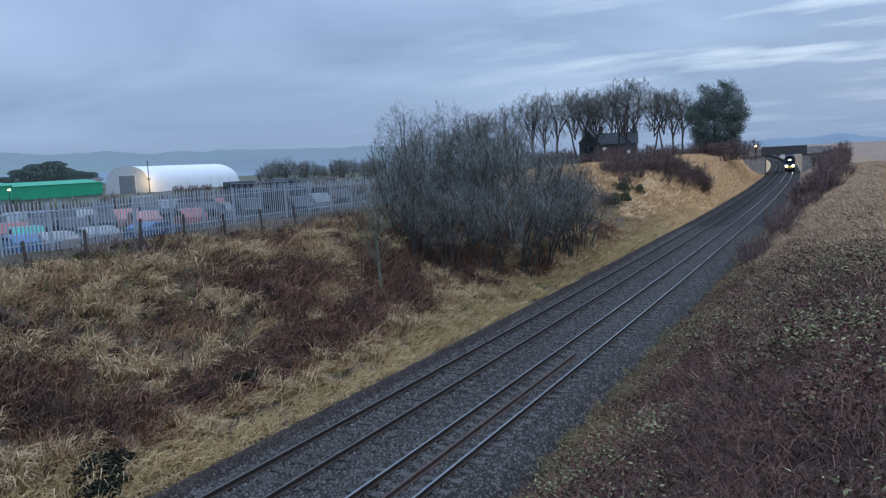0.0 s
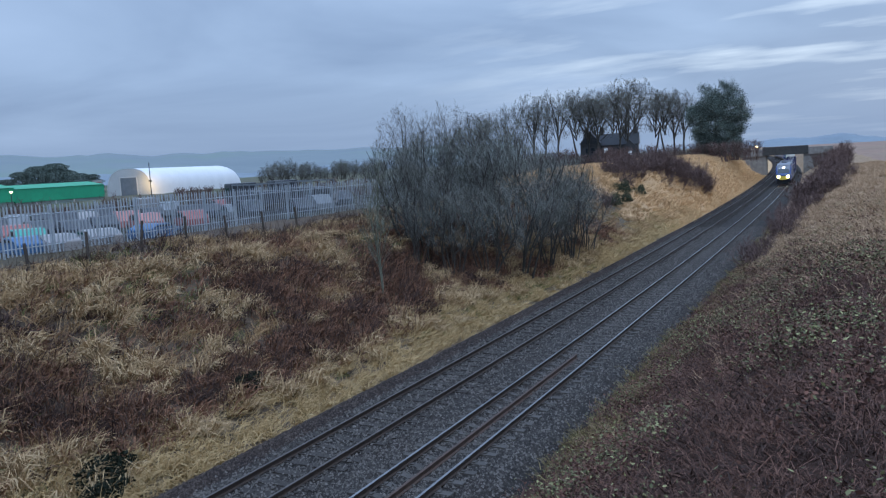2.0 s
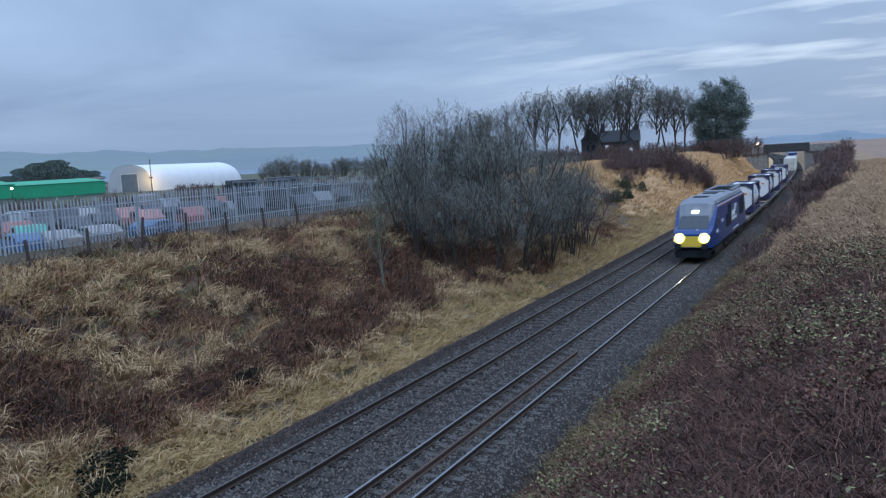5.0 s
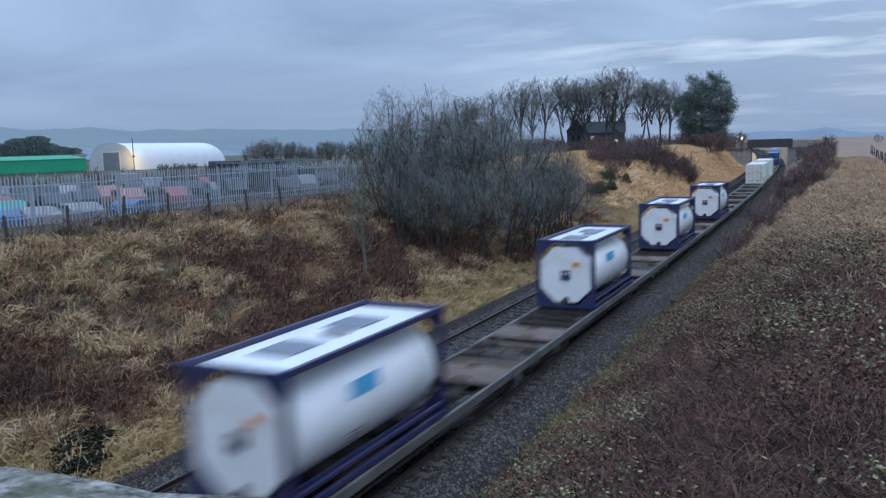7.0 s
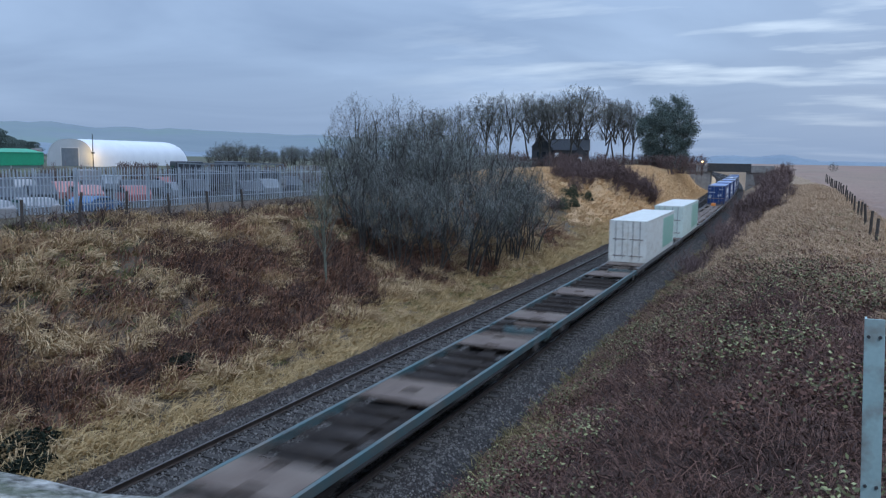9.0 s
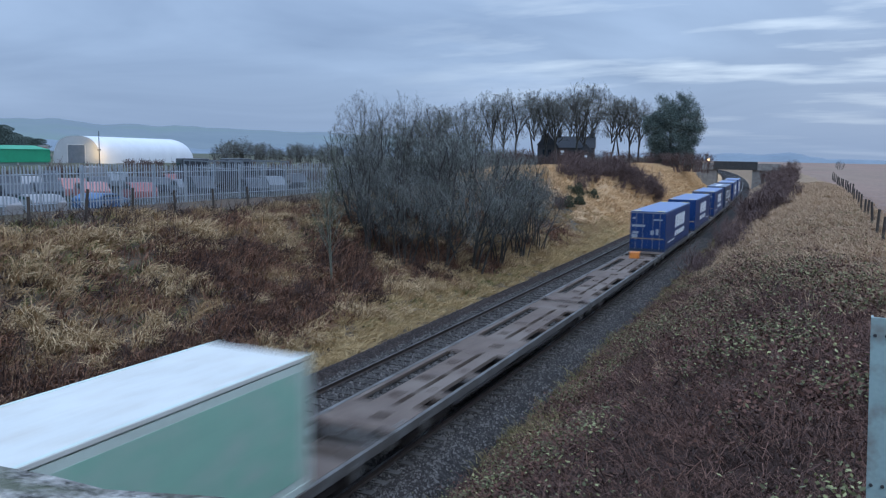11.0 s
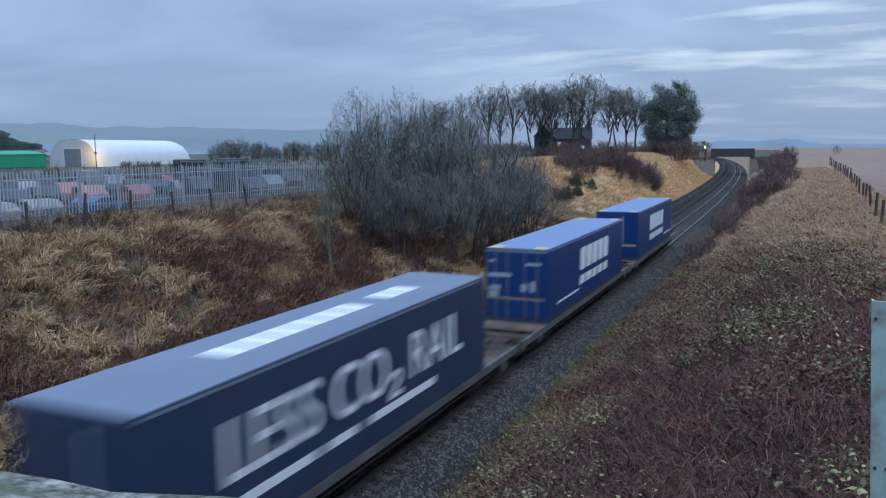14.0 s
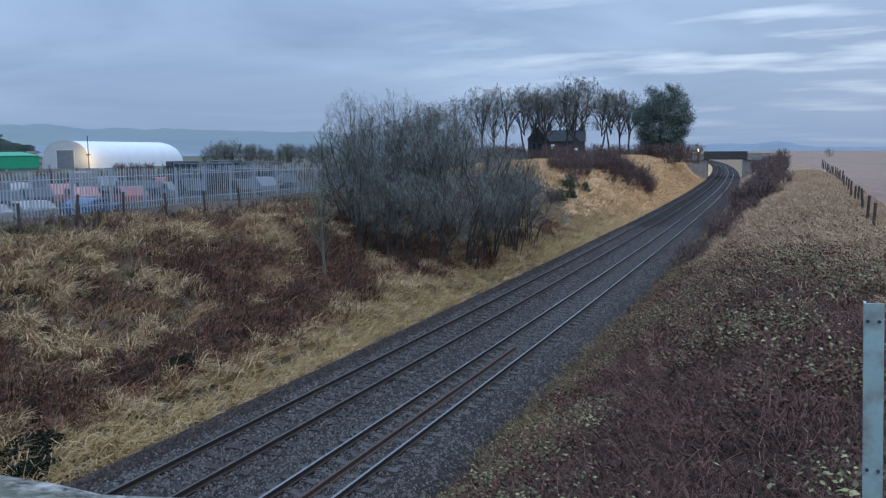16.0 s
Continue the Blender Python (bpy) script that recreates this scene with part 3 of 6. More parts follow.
    # taller pale tussocks stand out of the rest
    blades("tussock_grass", sample(rng, 2600, -20, -7.6, 8, 75, lambda o, s: (1 - 0.9 * rus(o, s)) * smooth(-0.1, 0.3, patch(o, s, 0.5, 21.0)), 1.25), (0.35, -0.05), (0.6, 1.15), 0.018, M_PALE, rng, "tall pale grass tussocks on the bank", "grass", spread=0.42, per=60, radius=0.12, droop=1.0)
    blades("dark_clumps", sample(rng, 3200, -21, -8.0, 8, 75, lambda o, s: (1 - 0.9 * pale(o, s)) * (0.55 + 0.45 * rus(o, s)) * smooth(-8.2, -9.2, o) * smooth(-0.1, 0.3, patch(o, s, 0.45, 33.0)), 1.25), (0.2, 0), (0.35, 0.8), 0.02, M_UMBER, rng, "dark clumps of dead weeds", "weeds", spread=0.7, per=34, radius=0.22, droop=0.9)
    # further on the side opens to a tan slope
    tan = lambda o, s: smooth(84, 98, s)
    blades("tan_grass", sample(rng, 15000, -30, -6.2, 82, 225, tan), dn, (0.35, 0.75), 0.035, M_FARTAN, rng, "tan dry grass on the far slope", "grass", per=12, radius=0.4)


def right_bank():
    rng = np.random.default_rng(7)
    dn = (-0.4, -0.05)
    dense = lambda o, s: smooth(2.6, 3.6, o)
    thin = lambda o, s: 1 - 0.85 * smooth(22, 46, s + 3 * (o - 9))
    blades("toe_grass", sample(rng, 2200, 2.35, 4.6, 6, 90, lambda o, s: smooth(2.3, 2.8, o) * (0.15 + 0.6 * smooth(0, 0.4, patch(o, s, 0.3, 2.0) + 0.15)), 1.3), dn, (0.25, 0.6), 0.012, M_TOE, rng, "dull grass at the foot of the slope", "grass", per=16)
    blades("dry_tufts", sample(rng, 17000, 3.2, 15, 4, 130, lambda o, s: smooth(14, 24, s) * (0.01 + 0.99 * smooth(20, 46, s + 3 * (o - 9)) * smooth(3.2, 6.5, o) + 0.14 * smooth(0.15, 0.4, patch(o, s, 0.25, 8.0))), 1.1), dn, (0.25, 0.55), 0.013, M_SLOPE, rng, "dry brown straw tufts on the slope", "grass", per=15)
    blades("tangle_stems", sample(rng, 15500, 2.9, 14, 3.5, 66, lambda o, s: dense(o, s) * thin(o, s), 1.25), (-0.2, 0), (0.2, 0.55), 0.005, M_TANGLE, rng, "reddish brown bramble and weed tangle", "bramble", spread=1.0, per=16, radius=0.25, droop=1.3)
    blades("dark_tangle", sample(rng, 8000, 2.9, 14, 3.5, 62, lambda o, s: dense(o, s) * thin(o, s), 1.25), (-0.2, 0), (0.15, 0.42), 0.010, M_UMBER, rng, "dark dead undergrowth", "undergrowth", spread=1.1, per=14, radius=0.25, droop=1.0)
    # single leaves still on the brambles
    for name, count, m, lab, size in (("bramble_leaves", 92000, M_BRAMBLE, "dull green bramble leaves", 0.036), ("dead_leaves", 130000, M_DEADLEAF, "brown dead leaves in the undergrowth", 0.038), ("pale_leaves", 27000, M_LEAFPALE, "pale yellow-green bramble leaves", 0.036)):
        pts = sample(rng, count // 6, 2.9, 14, 3.5, 60, lambda o, s: thin(o, s) * dense(o, s) * smooth(-0.25, 0.35, patch(o, s, 0.35, 4.0 + size * 100)), 1.25)
        n = len(pts) * 6
        c = np.repeat(pts, 6, axis=0) + np.c_[rng.normal(0, 0.2, (n, 2)), np.repeat(0.45 * rng.random(len(pts)) ** 1.5, 6) + 0.10 + 0.2 * rng.random(n)]
        a = rng.normal(0, 1, (n, 3)); a[:, 2] *= 0.5
        a /= np.linalg.norm(a, axis=1)[:, None]
        b = np.cross(a, rng.normal(0, 1, (n, 3)) * [0.5, 0.5, 1.5]); b /= np.linalg.norm(b, axis=1)[:, None] + 1e-9
        r = size * (0.6 + 0.8 * rng.random(n))[:, None]
        v = np.stack([c - a * r, c + b * r * 0.6, c + a * r, c - b * r * 0.6], 1).reshape(-1, 3)
        f = (np.arange(n) * 4)[:, None] + [[0, 1, 2, 3]]
        tagged(new(name, soup(name, v, f, m)), lab, "leaves", kind="stuff")


left_bank()
right_bank()


# ---- bare trees and shrubs ----
def grow(rng, stems, levels, up=0.25, kink=0.16, calm=1.0):
    """Branches as segments. stems: (root, direction, length, radius); levels: per level (children, length ratio, angle, radius ratio)."""
    P0, P1, R0, R1, LV = [], [], [], [], []
    queue = [(np.array(p, float), np.array(d, float) / np.linalg.norm(d), L, r, 0) for p, d, L, r in stems]
    while queue:
        p, d, L, r, lv = queue.pop()
        nseg = (5, 4, 3, 2, 1)[min(lv, 4)]
        pts, dirs, rads = [p], [], [r]
        for i in range(nseg):
            d = d + rng.normal(0, kink * (calm if lv == 0 else 1.0), 3) + (0, 0, up * 0.25)
            d /= np.linalg.norm(d)
            q = pts[-1] + d * (L / nseg)
            pts.append(q); dirs.append(d); rads.append(r * (1 - 0.75 * (i + 1) / nseg))
            P0.append(pts[-2]); P1.append(q); R0.append(rads[-2]); R1.append(rads[-1]); LV.append(lv)
        if lv < len(levels):
            kids, ratio, angle, rr = levels[lv]
            for c in range(kids):
                f = 0.28 + 0.72 * (c + rng.random()) / kids
                i = min(nseg - 1, int(f * nseg))
                at = pts[i] + (pts[i + 1] - pts[i]) * (f * nseg - i)
                ax = np.cross(dirs[i], rng.normal(0, 1, 3)); ax /= np.linalg.norm(ax)
                a = angle * (0.6 + 0.8 * rng.random())
                nd = dirs[i] * math.cos(a) + ax * math.sin(a) + (0, 0, up)
                queue.append((at, nd / np.linalg.norm(nd), L * ratio * (0.7 + 0.6 * rng.random()) * (1.15 - 0.5 * f), max(0.004, rads[i] * rr), lv + 1))
    return np.array(P0), np.array(P1), np.array(R0), np.array(R1), np.array(LV)


def limbs_mesh(name, segs, pick, sides, material, least=0.0):
    p0, p1, r0, r1, lv = (a[pick] for a in segs)
    d = p1 - p0
    d /= np.linalg.norm(d, axis=1)[:, None] + 1e-9
    ref = np.where(np.abs(d[:, 2:]) > 0.9, [[1.0, 0, 0]], [[0, 0, 1.0]])
    a = np.cross(d, ref); a /= np.linalg.norm(a, axis=1)[:, None]
    b = np.cross(d, a)
    r0, r1 = np.maximum(r0, least), np.maximum(r1, least * 0.6)
    n = len(p0)
    if sides == 2:
        v = np.stack([p0 - a * r0[:, None], p0 + a * r0[:, None], p1 + a * r1[:, None], p1 - a * r1[:, None]], 1).reshape(-1, 3)
        f = (np.arange(n) * 4)[:, None] + [[0, 1, 2, 3]]
        return soup(name, v, f, material)
    ring = []
    for p, r in ((p0 - d * r0[:, None] * 0.2, r0), (p1 + d * r1[:, None] * 0.2, r1)):
        for k in range(sides):
            t = 2 * math.pi * k / sides
            ring.append(p + (a * math.cos(t) + b * math.sin(t)) * r[:, None])
    v = np.stack(ring, 1).reshape(-1, 3)
    k = (np.arange(n) * 2 * sides)[:, None]
    f = np.concatenate([k + [[i, (i + 1) % sides, sides + (i + 1) % sides, sides + i]] for i in range(sides)])
    return soup(name, v, f, material)


def trim(segs, mid, rx, rz, seed):
    """Leaves out what grows past a rounded, uneven outline."""
    q = (segs[0] + segs[1]) / 2
    ang = np.arctan2(q[:, 1], q[:, 0])
    wob = 1 + 0.08 * np.sin(ang * 3 + seed) + 0.06 * np.sin(q[:, 2] * 1.3 + ang * 5 + seed * 2)
    keep = (q[:, 0] ** 2 + q[:, 1] ** 2) / (rx * wob) ** 2 + ((q[:, 2] - mid) / (rz * wob)) ** 2 < 1
    keep |= (segs[4] == 0) & (q[:, 2] < mid)
    return tuple(a[keep] for a in segs)


def shrub(seed, height, spread, count, label, bark=None, twig=None, levels=None, least=0.008, category="shrub", kink=0.16, dome=None, girth=0.035):
    rng = np.random.default_rng(seed)
    ob = tagged(new("bare_shrub"), label, category)
    stems = []
    for i in range(count):
        a, q = rng.random() * 6.283, spread * (0.25 + 0.75 * rng.random())
        stems.append(((math.cos(a) * q * 0.35, math.sin(a) * q * 0.35, -0.2), (math.cos(a) * q * 0.28, math.sin(a) * q * 0.28, 2.2), height * (0.6 + 0.35 * rng.random()), girth + 0.03 * rng.random()))
    segs = grow(rng, stems, levels or ((8, 0.42, 0.85, 0.55), (7, 0.5, 0.8, 0.5), (7, 0.5, 0.8, 0.5), (3, 0.6, 0.8, 0.6)), 0.14, kink)
    if dome:
        segs = trim(segs, dome[0], dome[1], dome[2], seed)
    tagged(part("branchwork", limbs_mesh("branchwork", segs, segs[4] <= 1, 4, bark or M_BARK, 0.012), None, ob), kind="stuff")
    part("crown", limbs_mesh("crown", segs, segs[4] >= 2, 2, twig or M_HAZETWIG, least), None, ob)
    return ob


def tree(seed, height, trunk_r, label, fork=0.30, least=0.016, kids=(8, 6, 6, 4), girth=0.30, count=8):
    """A trunk that forks into rising limbs, with fine twigs in a rounded crown."""
    rng = np.random.default_rng(seed)
    ob = tagged(new("bare_tree"), label, "tree")
    lean = rng.normal(0, 0.04, 2)
    stems = [((0, 0, -0.3), (lean[0], lean[1], 1), height * 0.62, trunk_r)]
    for i in range(count):
        z = height * (fork + 0.26 * (i / count) ** 1.3)
        a, out = i * 2.4 + rng.random(), 0.14 + 0.72 * rng.random()
        stems.append(((lean[0] * z, lean[1] * z, z - 0.2), (math.cos(a) * out, math.sin(a) * out, 1), (height - z) * (1.0 - 0.35 * out) * (0.8 + 0.22 * rng.random()), trunk_r * (0.38 + 0.2 * rng.random())))
    segs = grow(rng, stems, ((kids[0], 0.50, 0.85, 0.5), (kids[1], 0.55, 0.8, 0.5), (kids[2], 0.52, 0.8, 0.55), (kids[3], 0.6, 0.8, 0.6)), 0.06, 0.12, 0.6)
    keep = ~((segs[4] >= 1) & (segs[0][:, 2] < height * (fork + 0.05)))
    segs = tuple(a[keep] for a in segs)
    segs = trim(segs, height * 0.62, height * girth, height * 0.38, seed)
    part("trunk", limbs_mesh("trunk", segs, segs[4] == 0, 7, M_BARK, 0.03), None, ob)
    tagged(part("branchwork", limbs_mesh("branchwork", segs, (segs[4] == 1) | (segs[4] == 2), 3, M_BARK, least * 1.1), None, ob), kind="stuff")
    part("crown", limbs_mesh("crown", segs, segs[4] >= 3, 2, M_HAZETWIG, least), None, ob)
    return ob


def settle(ob, s, o, turn, scale, dz=0.0):
    ob.matrix_world = on_line(s, o, ground_z(o, s) + dz, turn) @ Matrix.Scale(scale, 4)
    return ob


def again(ob, s, o, turn, scale, dz=0.0):
    c = copy_thing(ob, Matrix.Identity(4))
    return settle(c, s, o, turn, scale, dz)


def thicket():
    lab = "leafless multi-stemmed shrub with dense grey-brown twigs on the bank"
    kinds = [shrub(20 + i, 8.4, 3.2, 9, lab, least=0.0055, dome=(3.5, 3.4, 3.9), kink=0.11, levels=((8, 0.42, 0.85, 0.5), (7, 0.5, 0.8, 0.5), (7, 0.5, 0.8, 0.5), (5, 0.6, 0.8, 0.6)), girth=0.055) for i in range(4)]
    rng = random.Random(11)
    spots = [(42, -11.2, .72), (44.5, -10.0, .8), (48, -9.4, .85), (52, -9.0, .9), (56, -8.8, .85), (61, -9.0, .8), (43, -13.8, .8), (41, -12.6, .7), (44, -15.2, .82), (48, -16.4, .92), (53, -18.2, .95), (47, -13.0, .95), (50, -12.3, 1.08), (54, -12, 1.1), (59, -12.2, 1.0), (65, -12, .85), (52, -16, 1.0), (58, -16, 1.12), (64, -17.5, 1.05), (66, -15.5, .95), (71, -12.5, .7)]
    for i, (s, o, k) in enumerate(spots):
        (settle if i < 4 else again)(kinds[i % 4], s, o, rng.random() * 360, k * (0.92 + 0.16 * rng.random()))
    # one pale-barked sapling stands out in front
    sap = shrub(40, 7.2, 0.35, 2, "pale greenish-barked sapling in front of the thicket", M_PALEBARK, M_PALEBARK, ((20, 0.30, 0.55, 0.5), (8, 0.5, 0.6, 0.5), (4, 0.5, 0.6, 0.5)), 0.007, "sapling", 0.07)
    settle(sap, 34.6, -11.5, 40, 0.95)
    # taller trees rising behind
    tall = tree(51, 12, 0.14, "tall bare tree behind the thicket", 0.2, 0.007, (8, 6, 5, 3), 0.36)
    settle(tall, 62, -25, 20, 0.70)
    again(tall, 66, -23, 140, 0.72); again(tall, 73, -22, 260, 0.66)
    low = shrub(61, 2.6, 2.6, 16, "low reddish-brown bramble thicket on the slope", M_TWIGRED, M_TWIGRED, ((7, 0.5, 0.9, 0.55), (5, 0.55, 0.8, 0.5)), 0.012, "bramble", 0.25)
    low2 = shrub(62, 2.4, 2.4, 14, "low reddish-brown bramble thicket on the slope", M_TWIGRED, M_TWIGRED, ((7, 0.5, 0.9, 0.55), (5, 0.55, 0.8, 0.5)), 0.012, "bramble", 0.25)
    settle(low, 108, -11.6, 0, 0.75); settle(low2, 114, -10.6, 50, 0.7)
    for i in range(96):
        u = rng.random()
        again(low if i % 2 else low2, 101 + 29 * u + rng.uniform(-3, 3), -15.6 + 5.6 * u + rng.uniform(-2.0, 2.0) * (1 - 0.4 * u), rng.random() * 360, 0.75 + 0.45 * rng.random(), -0.3)
    for i in range(9):
        again(low if i % 2 else low2, 76 + rng.random() * 24, -13 - rng.random() * 6, rng.random() * 360, 0.7 + 0.4 * rng.random(), -0.2)
    for i in range(7):
        again(low if i % 2 else low2, 205 + rng.random() * 26, -13 - rng.random() * 8, rng.random() * 360, 0.9 + 0.6 * rng.random(), -0.2)
    # scrub on the other slope
    scrub = shrub(70, 3.4, 2.0, 12, "dark leafless scrub on the cutting side", M_TWIGRED, M_TWIGRED, ((7, 0.45, 0.8, 0.55), (6, 0.5, 0.8, 0.5)), 0.014, "shrub", 0.2)
    settle(scrub, 78, 6.0, 0, 0.75)
    for i in range(42):
        s = 74 + 130 * (i / 42) ** 1.2 + rng.random() * 6
        again(scrub, s, 4.6 + rng.random() * (5.0 + 2.5 * min(1, (s - 74) / 40)), rng.random() * 360, 0.6 + 0.5 * rng.random(), -0.2)
    for i in range(56):
        s = 50 + 128 * (i / 56) ** 1.1 + rng.random() * 4
        again(low if i % 2 else low2, s, 3.6 + rng.random() * (3.0 + 2.5 * min(1, (s - 58) / 30)), rng.random() * 360, 0.55 + 0.35 * rng.random(), -0.2)
    for i in range(6):
        again(scrub, 212 + rng.random() * 18, 6 + rng.random() * 9, rng.random() * 360, 1.0 + 0.5 * rng.random(), -0.2)
    return kinds, scrub, low


SHRUBS, SCRUB, LOWB = thicket()


def leaf_mound(s, o, r, h, label, leaf):
    """A low dark evergreen mound at the foot of the bank."""
    ob = tagged(new("ivy_bush"), label, "bush")
    rg = np.random.default_rng(int(s * 10))
    part("branchwork", Geo().tube([(0, 0, -0.2), (0.1, 0, h * 0.4), (0.0, 0.2, h * 0.8)], [0.04, 0.03, 0.015], 5), M_BARK, ob)
    n = 2600
    d = rg.normal(0, 1, (n, 3)); d /= np.linalg.norm(d, axis=1)[:, None]
    q = d * rg.random((n, 1)) ** 0.4 * [r, r, h] * (1 + 0.25 * np.sin(d[:, :1] * 6))
    q[:, 2] = np.abs(q[:, 2])
    a = rg.normal(0, 1, (n, 3)); a /= np.linalg.norm(a, axis=1)[:, None]
    b = np.cross(a, rg.normal(0, 1, (n, 3))); b /= np.linalg.norm(b, axis=1)[:, None]
    v = np.stack([q - a * 0.06, q + b * 0.045, q + a * 0.06, q - b * 0.045], 1).reshape(-1, 3)
    part("crown", soup("crown", v, (np.arange(n) * 4)[:, None] + [[0, 1, 2, 3]], leaf), None, ob)
    ob.matrix_world = on_line(s, o, ground_z(o, s))


M_DARKLEAF = mat("ivy_leaf", (0.030, 0.036, 0.026), (0.012, 0.015, 0.012), 0.8, scale=0.4, fine=4, bump=0, island=0.5, spec=0.03)
M_GORSE = mat("gorse_leaf", (0.085, 0.095, 0.06), (0.045, 0.05, 0.036), 0.8, scale=0.4, fine=4, bump=0, island=0.5, spec=0.03)
# two near-black leaf mounds put in for a dark hollow
leaf_mound(14.2, -8.2, 0.95, 0.5, "dark leafy mound in place of a dark hollow at the bank foot", M_DARKLEAF)
leaf_mound(13.6, -7.5, 0.8, 0.35, "dark leafy mound in place of a dark hollow at the bank foot", M_DARKLEAF)
leaf_mound(21.2, -9.2, 0.8, 0.45, "dark leafy mound among dead bracken", M_DARKLEAF)
leaf_mound(92, -13.5, 1.2, 1.3, "dark gorse bush on the slope", M_GORSE)
leaf_mound(89, -12.6, 1.1, 1.0, "dark gorse bush on the slope", M_GORSE)
leaf_mound(86, -13.2, 1.3, 1.2, "dark gorse bush on the slope", M_GORSE)
leaf_mound(95, -12.3, 1.0, 1.0, "dark gorse bush on the slope", M_GORSE)
# ---- distance ----
def bearing(deg, dist, z=0.0):
    a = radians(deg)
    return (dist * math.sin(a), dist * math.cos(a), z)


# the blue-grey of distance haze is put into both base colours
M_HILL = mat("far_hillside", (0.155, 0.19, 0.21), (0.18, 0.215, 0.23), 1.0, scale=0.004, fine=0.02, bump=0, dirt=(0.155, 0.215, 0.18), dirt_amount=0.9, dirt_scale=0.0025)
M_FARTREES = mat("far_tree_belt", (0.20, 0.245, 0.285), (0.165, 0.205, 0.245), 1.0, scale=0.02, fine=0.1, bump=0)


def ridge(name, a0, a1, dist, depth, top, base, seed, rough, material, label, steps=90):
    """A long hill: a crest seen between two bearings, with its slope towards the viewer."""
    g = Geo()
    rows = 7
    vs = []
    for i in range(steps + 1):
        a = a0 + (a1 - a0) * i / steps
        crest = top(i / steps) + rough * noise.noise((a * 0.35, seed, 0)) + rough * 0.3 * noise.noise((a * 1.7, seed, 5))
        for j in range(rows):
            k = j / (rows - 1)
            vs.append(bearing(a, dist + depth * k, base + (crest - base) * math.sin(k * math.pi / 2) ** 1.3))
    g.add(vs, [(i * rows + j, i * rows + j + 1, (i + 1) * rows + j + 1, (i + 1) * rows + j) for i in range(steps) for j in range(rows - 1)])
    return tagged(part(name, g, material, smooth=True), label, "hill", kind="structure")


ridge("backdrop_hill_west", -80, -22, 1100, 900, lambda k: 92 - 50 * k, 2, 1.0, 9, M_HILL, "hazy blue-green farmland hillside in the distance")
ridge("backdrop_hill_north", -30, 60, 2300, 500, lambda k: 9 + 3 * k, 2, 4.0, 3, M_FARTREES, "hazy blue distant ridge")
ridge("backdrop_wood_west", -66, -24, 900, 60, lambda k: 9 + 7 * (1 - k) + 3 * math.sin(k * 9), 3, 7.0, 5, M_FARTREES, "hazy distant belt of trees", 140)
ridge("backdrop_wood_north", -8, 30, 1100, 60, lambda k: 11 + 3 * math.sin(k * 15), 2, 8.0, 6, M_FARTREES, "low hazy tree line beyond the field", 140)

M_ROOFSLATE = mat("dark_slate", (0.05, 0.055, 0.065), (0.035, 0.038, 0.045), 0.7, scale=2, fine=20, bump=0.3)
M_HOUSESTONE = mat("dark_house_stone", (0.085, 0.085, 0.09), (0.055, 0.055, 0.06), 0.9, scale=1, fine=10, bump=0.4)
M_PANE = mat("dark_glass", (0.03, 0.035, 0.045), (0.02, 0.025, 0.03), 0.1, scale=1, fine=3, bump=0)
M_WINLIT = glow("lit_window", (0.75, 0.85, 0.95), 0.35)


def gable_block(parent, x0, x1, y0, y1, z1, zr, along="x"):
    w = Geo().box(x0, x1, y0, y1, -1, z1)
    part("wall", w, M_HOUSESTONE, parent)
    g = Geo()
    if along == "x":
        g.prism([(y0 - 0.3, z1 - 0.1), ((y0 + y1) / 2, zr), (y1 + 0.3, z1 - 0.1)], x0 - 0.3, x1 + 0.3, "x")
    else:
        g.prism([(x0 - 0.3, z1 - 0.1), ((x0 + x1) / 2, zr), (x1 + 0.3, z1 - 0.1)], y0 - 0.3, y1 + 0.3, "y")
    return part("roof", g, M_ROOFSLATE, parent, "dark slate roof")


def house():
    h = tagged(new("house"), "old dark stone house with chimneys among bare trees", "house")
    roof = gable_block(h, -7, 7, -4, 4, 5.6, 8.6, "x")
    gable_block(h, -7.6, -2.6, -6, 1, 6.2, 9.3, "y")
    gable_block(h, 3.2, 6.8, -5.2, 1, 4.4, 6.6, "y")
    for x, z in ((-6.4, 10.6), (-2.4, 10.4), (3.4, 10.2), (6.3, 9.9)):
        part("chimney", Geo().box(x - 0.5, x + 0.5, -0.5, 0.5, 6, z, 0.04), M_HOUSESTONE, roof)
        for k in (-0.22, 0.22):
            part("chimney_pot", Geo().lathe([(z, 0.14), (z + 0.5, 0.11)], 8, "z", (x + k, 0, 0)), M_HOUSESTONE, roof)
    for i, (x, y, z) in enumerate(((-5.8, -6.03, 3.6), (-4.4, -6.03, 3.6), (-5.1, -6.03, 1.0), (-1.2, -4.03, 3.4), (0.6, -4.03, 3.4), (2.2, -4.03, 3.4), (-0.6, -4.03, 0.8), (1.6, -4.03, 0.8), (5, -5.23, 2.4))):
        win = part("window", Geo().box(x - 0.5, x + 0.5, y, y + 0.05, z, z + 1.4), M_ROOFSLATE, h)
        part("pane", Geo().box(x - 0.42, x + 0.42, y - 0.012, y + 0.02, z + 0.08, z + 1.32), M_WINLIT if i in (3, 8) else M_PANE, win)
    h.matrix_world = Matrix.Translation(bearing(-15.8, 205, 4.6)) @ pose(0, 0, 0, 0, 0, 12) @ Matrix.Scale(0.92, 4)


M_WHITEWOOD = mat("white_joinery", (0.55, 0.55, 0.54), (0.45, 0.45, 0.45), 0.6, bump=0)
house()


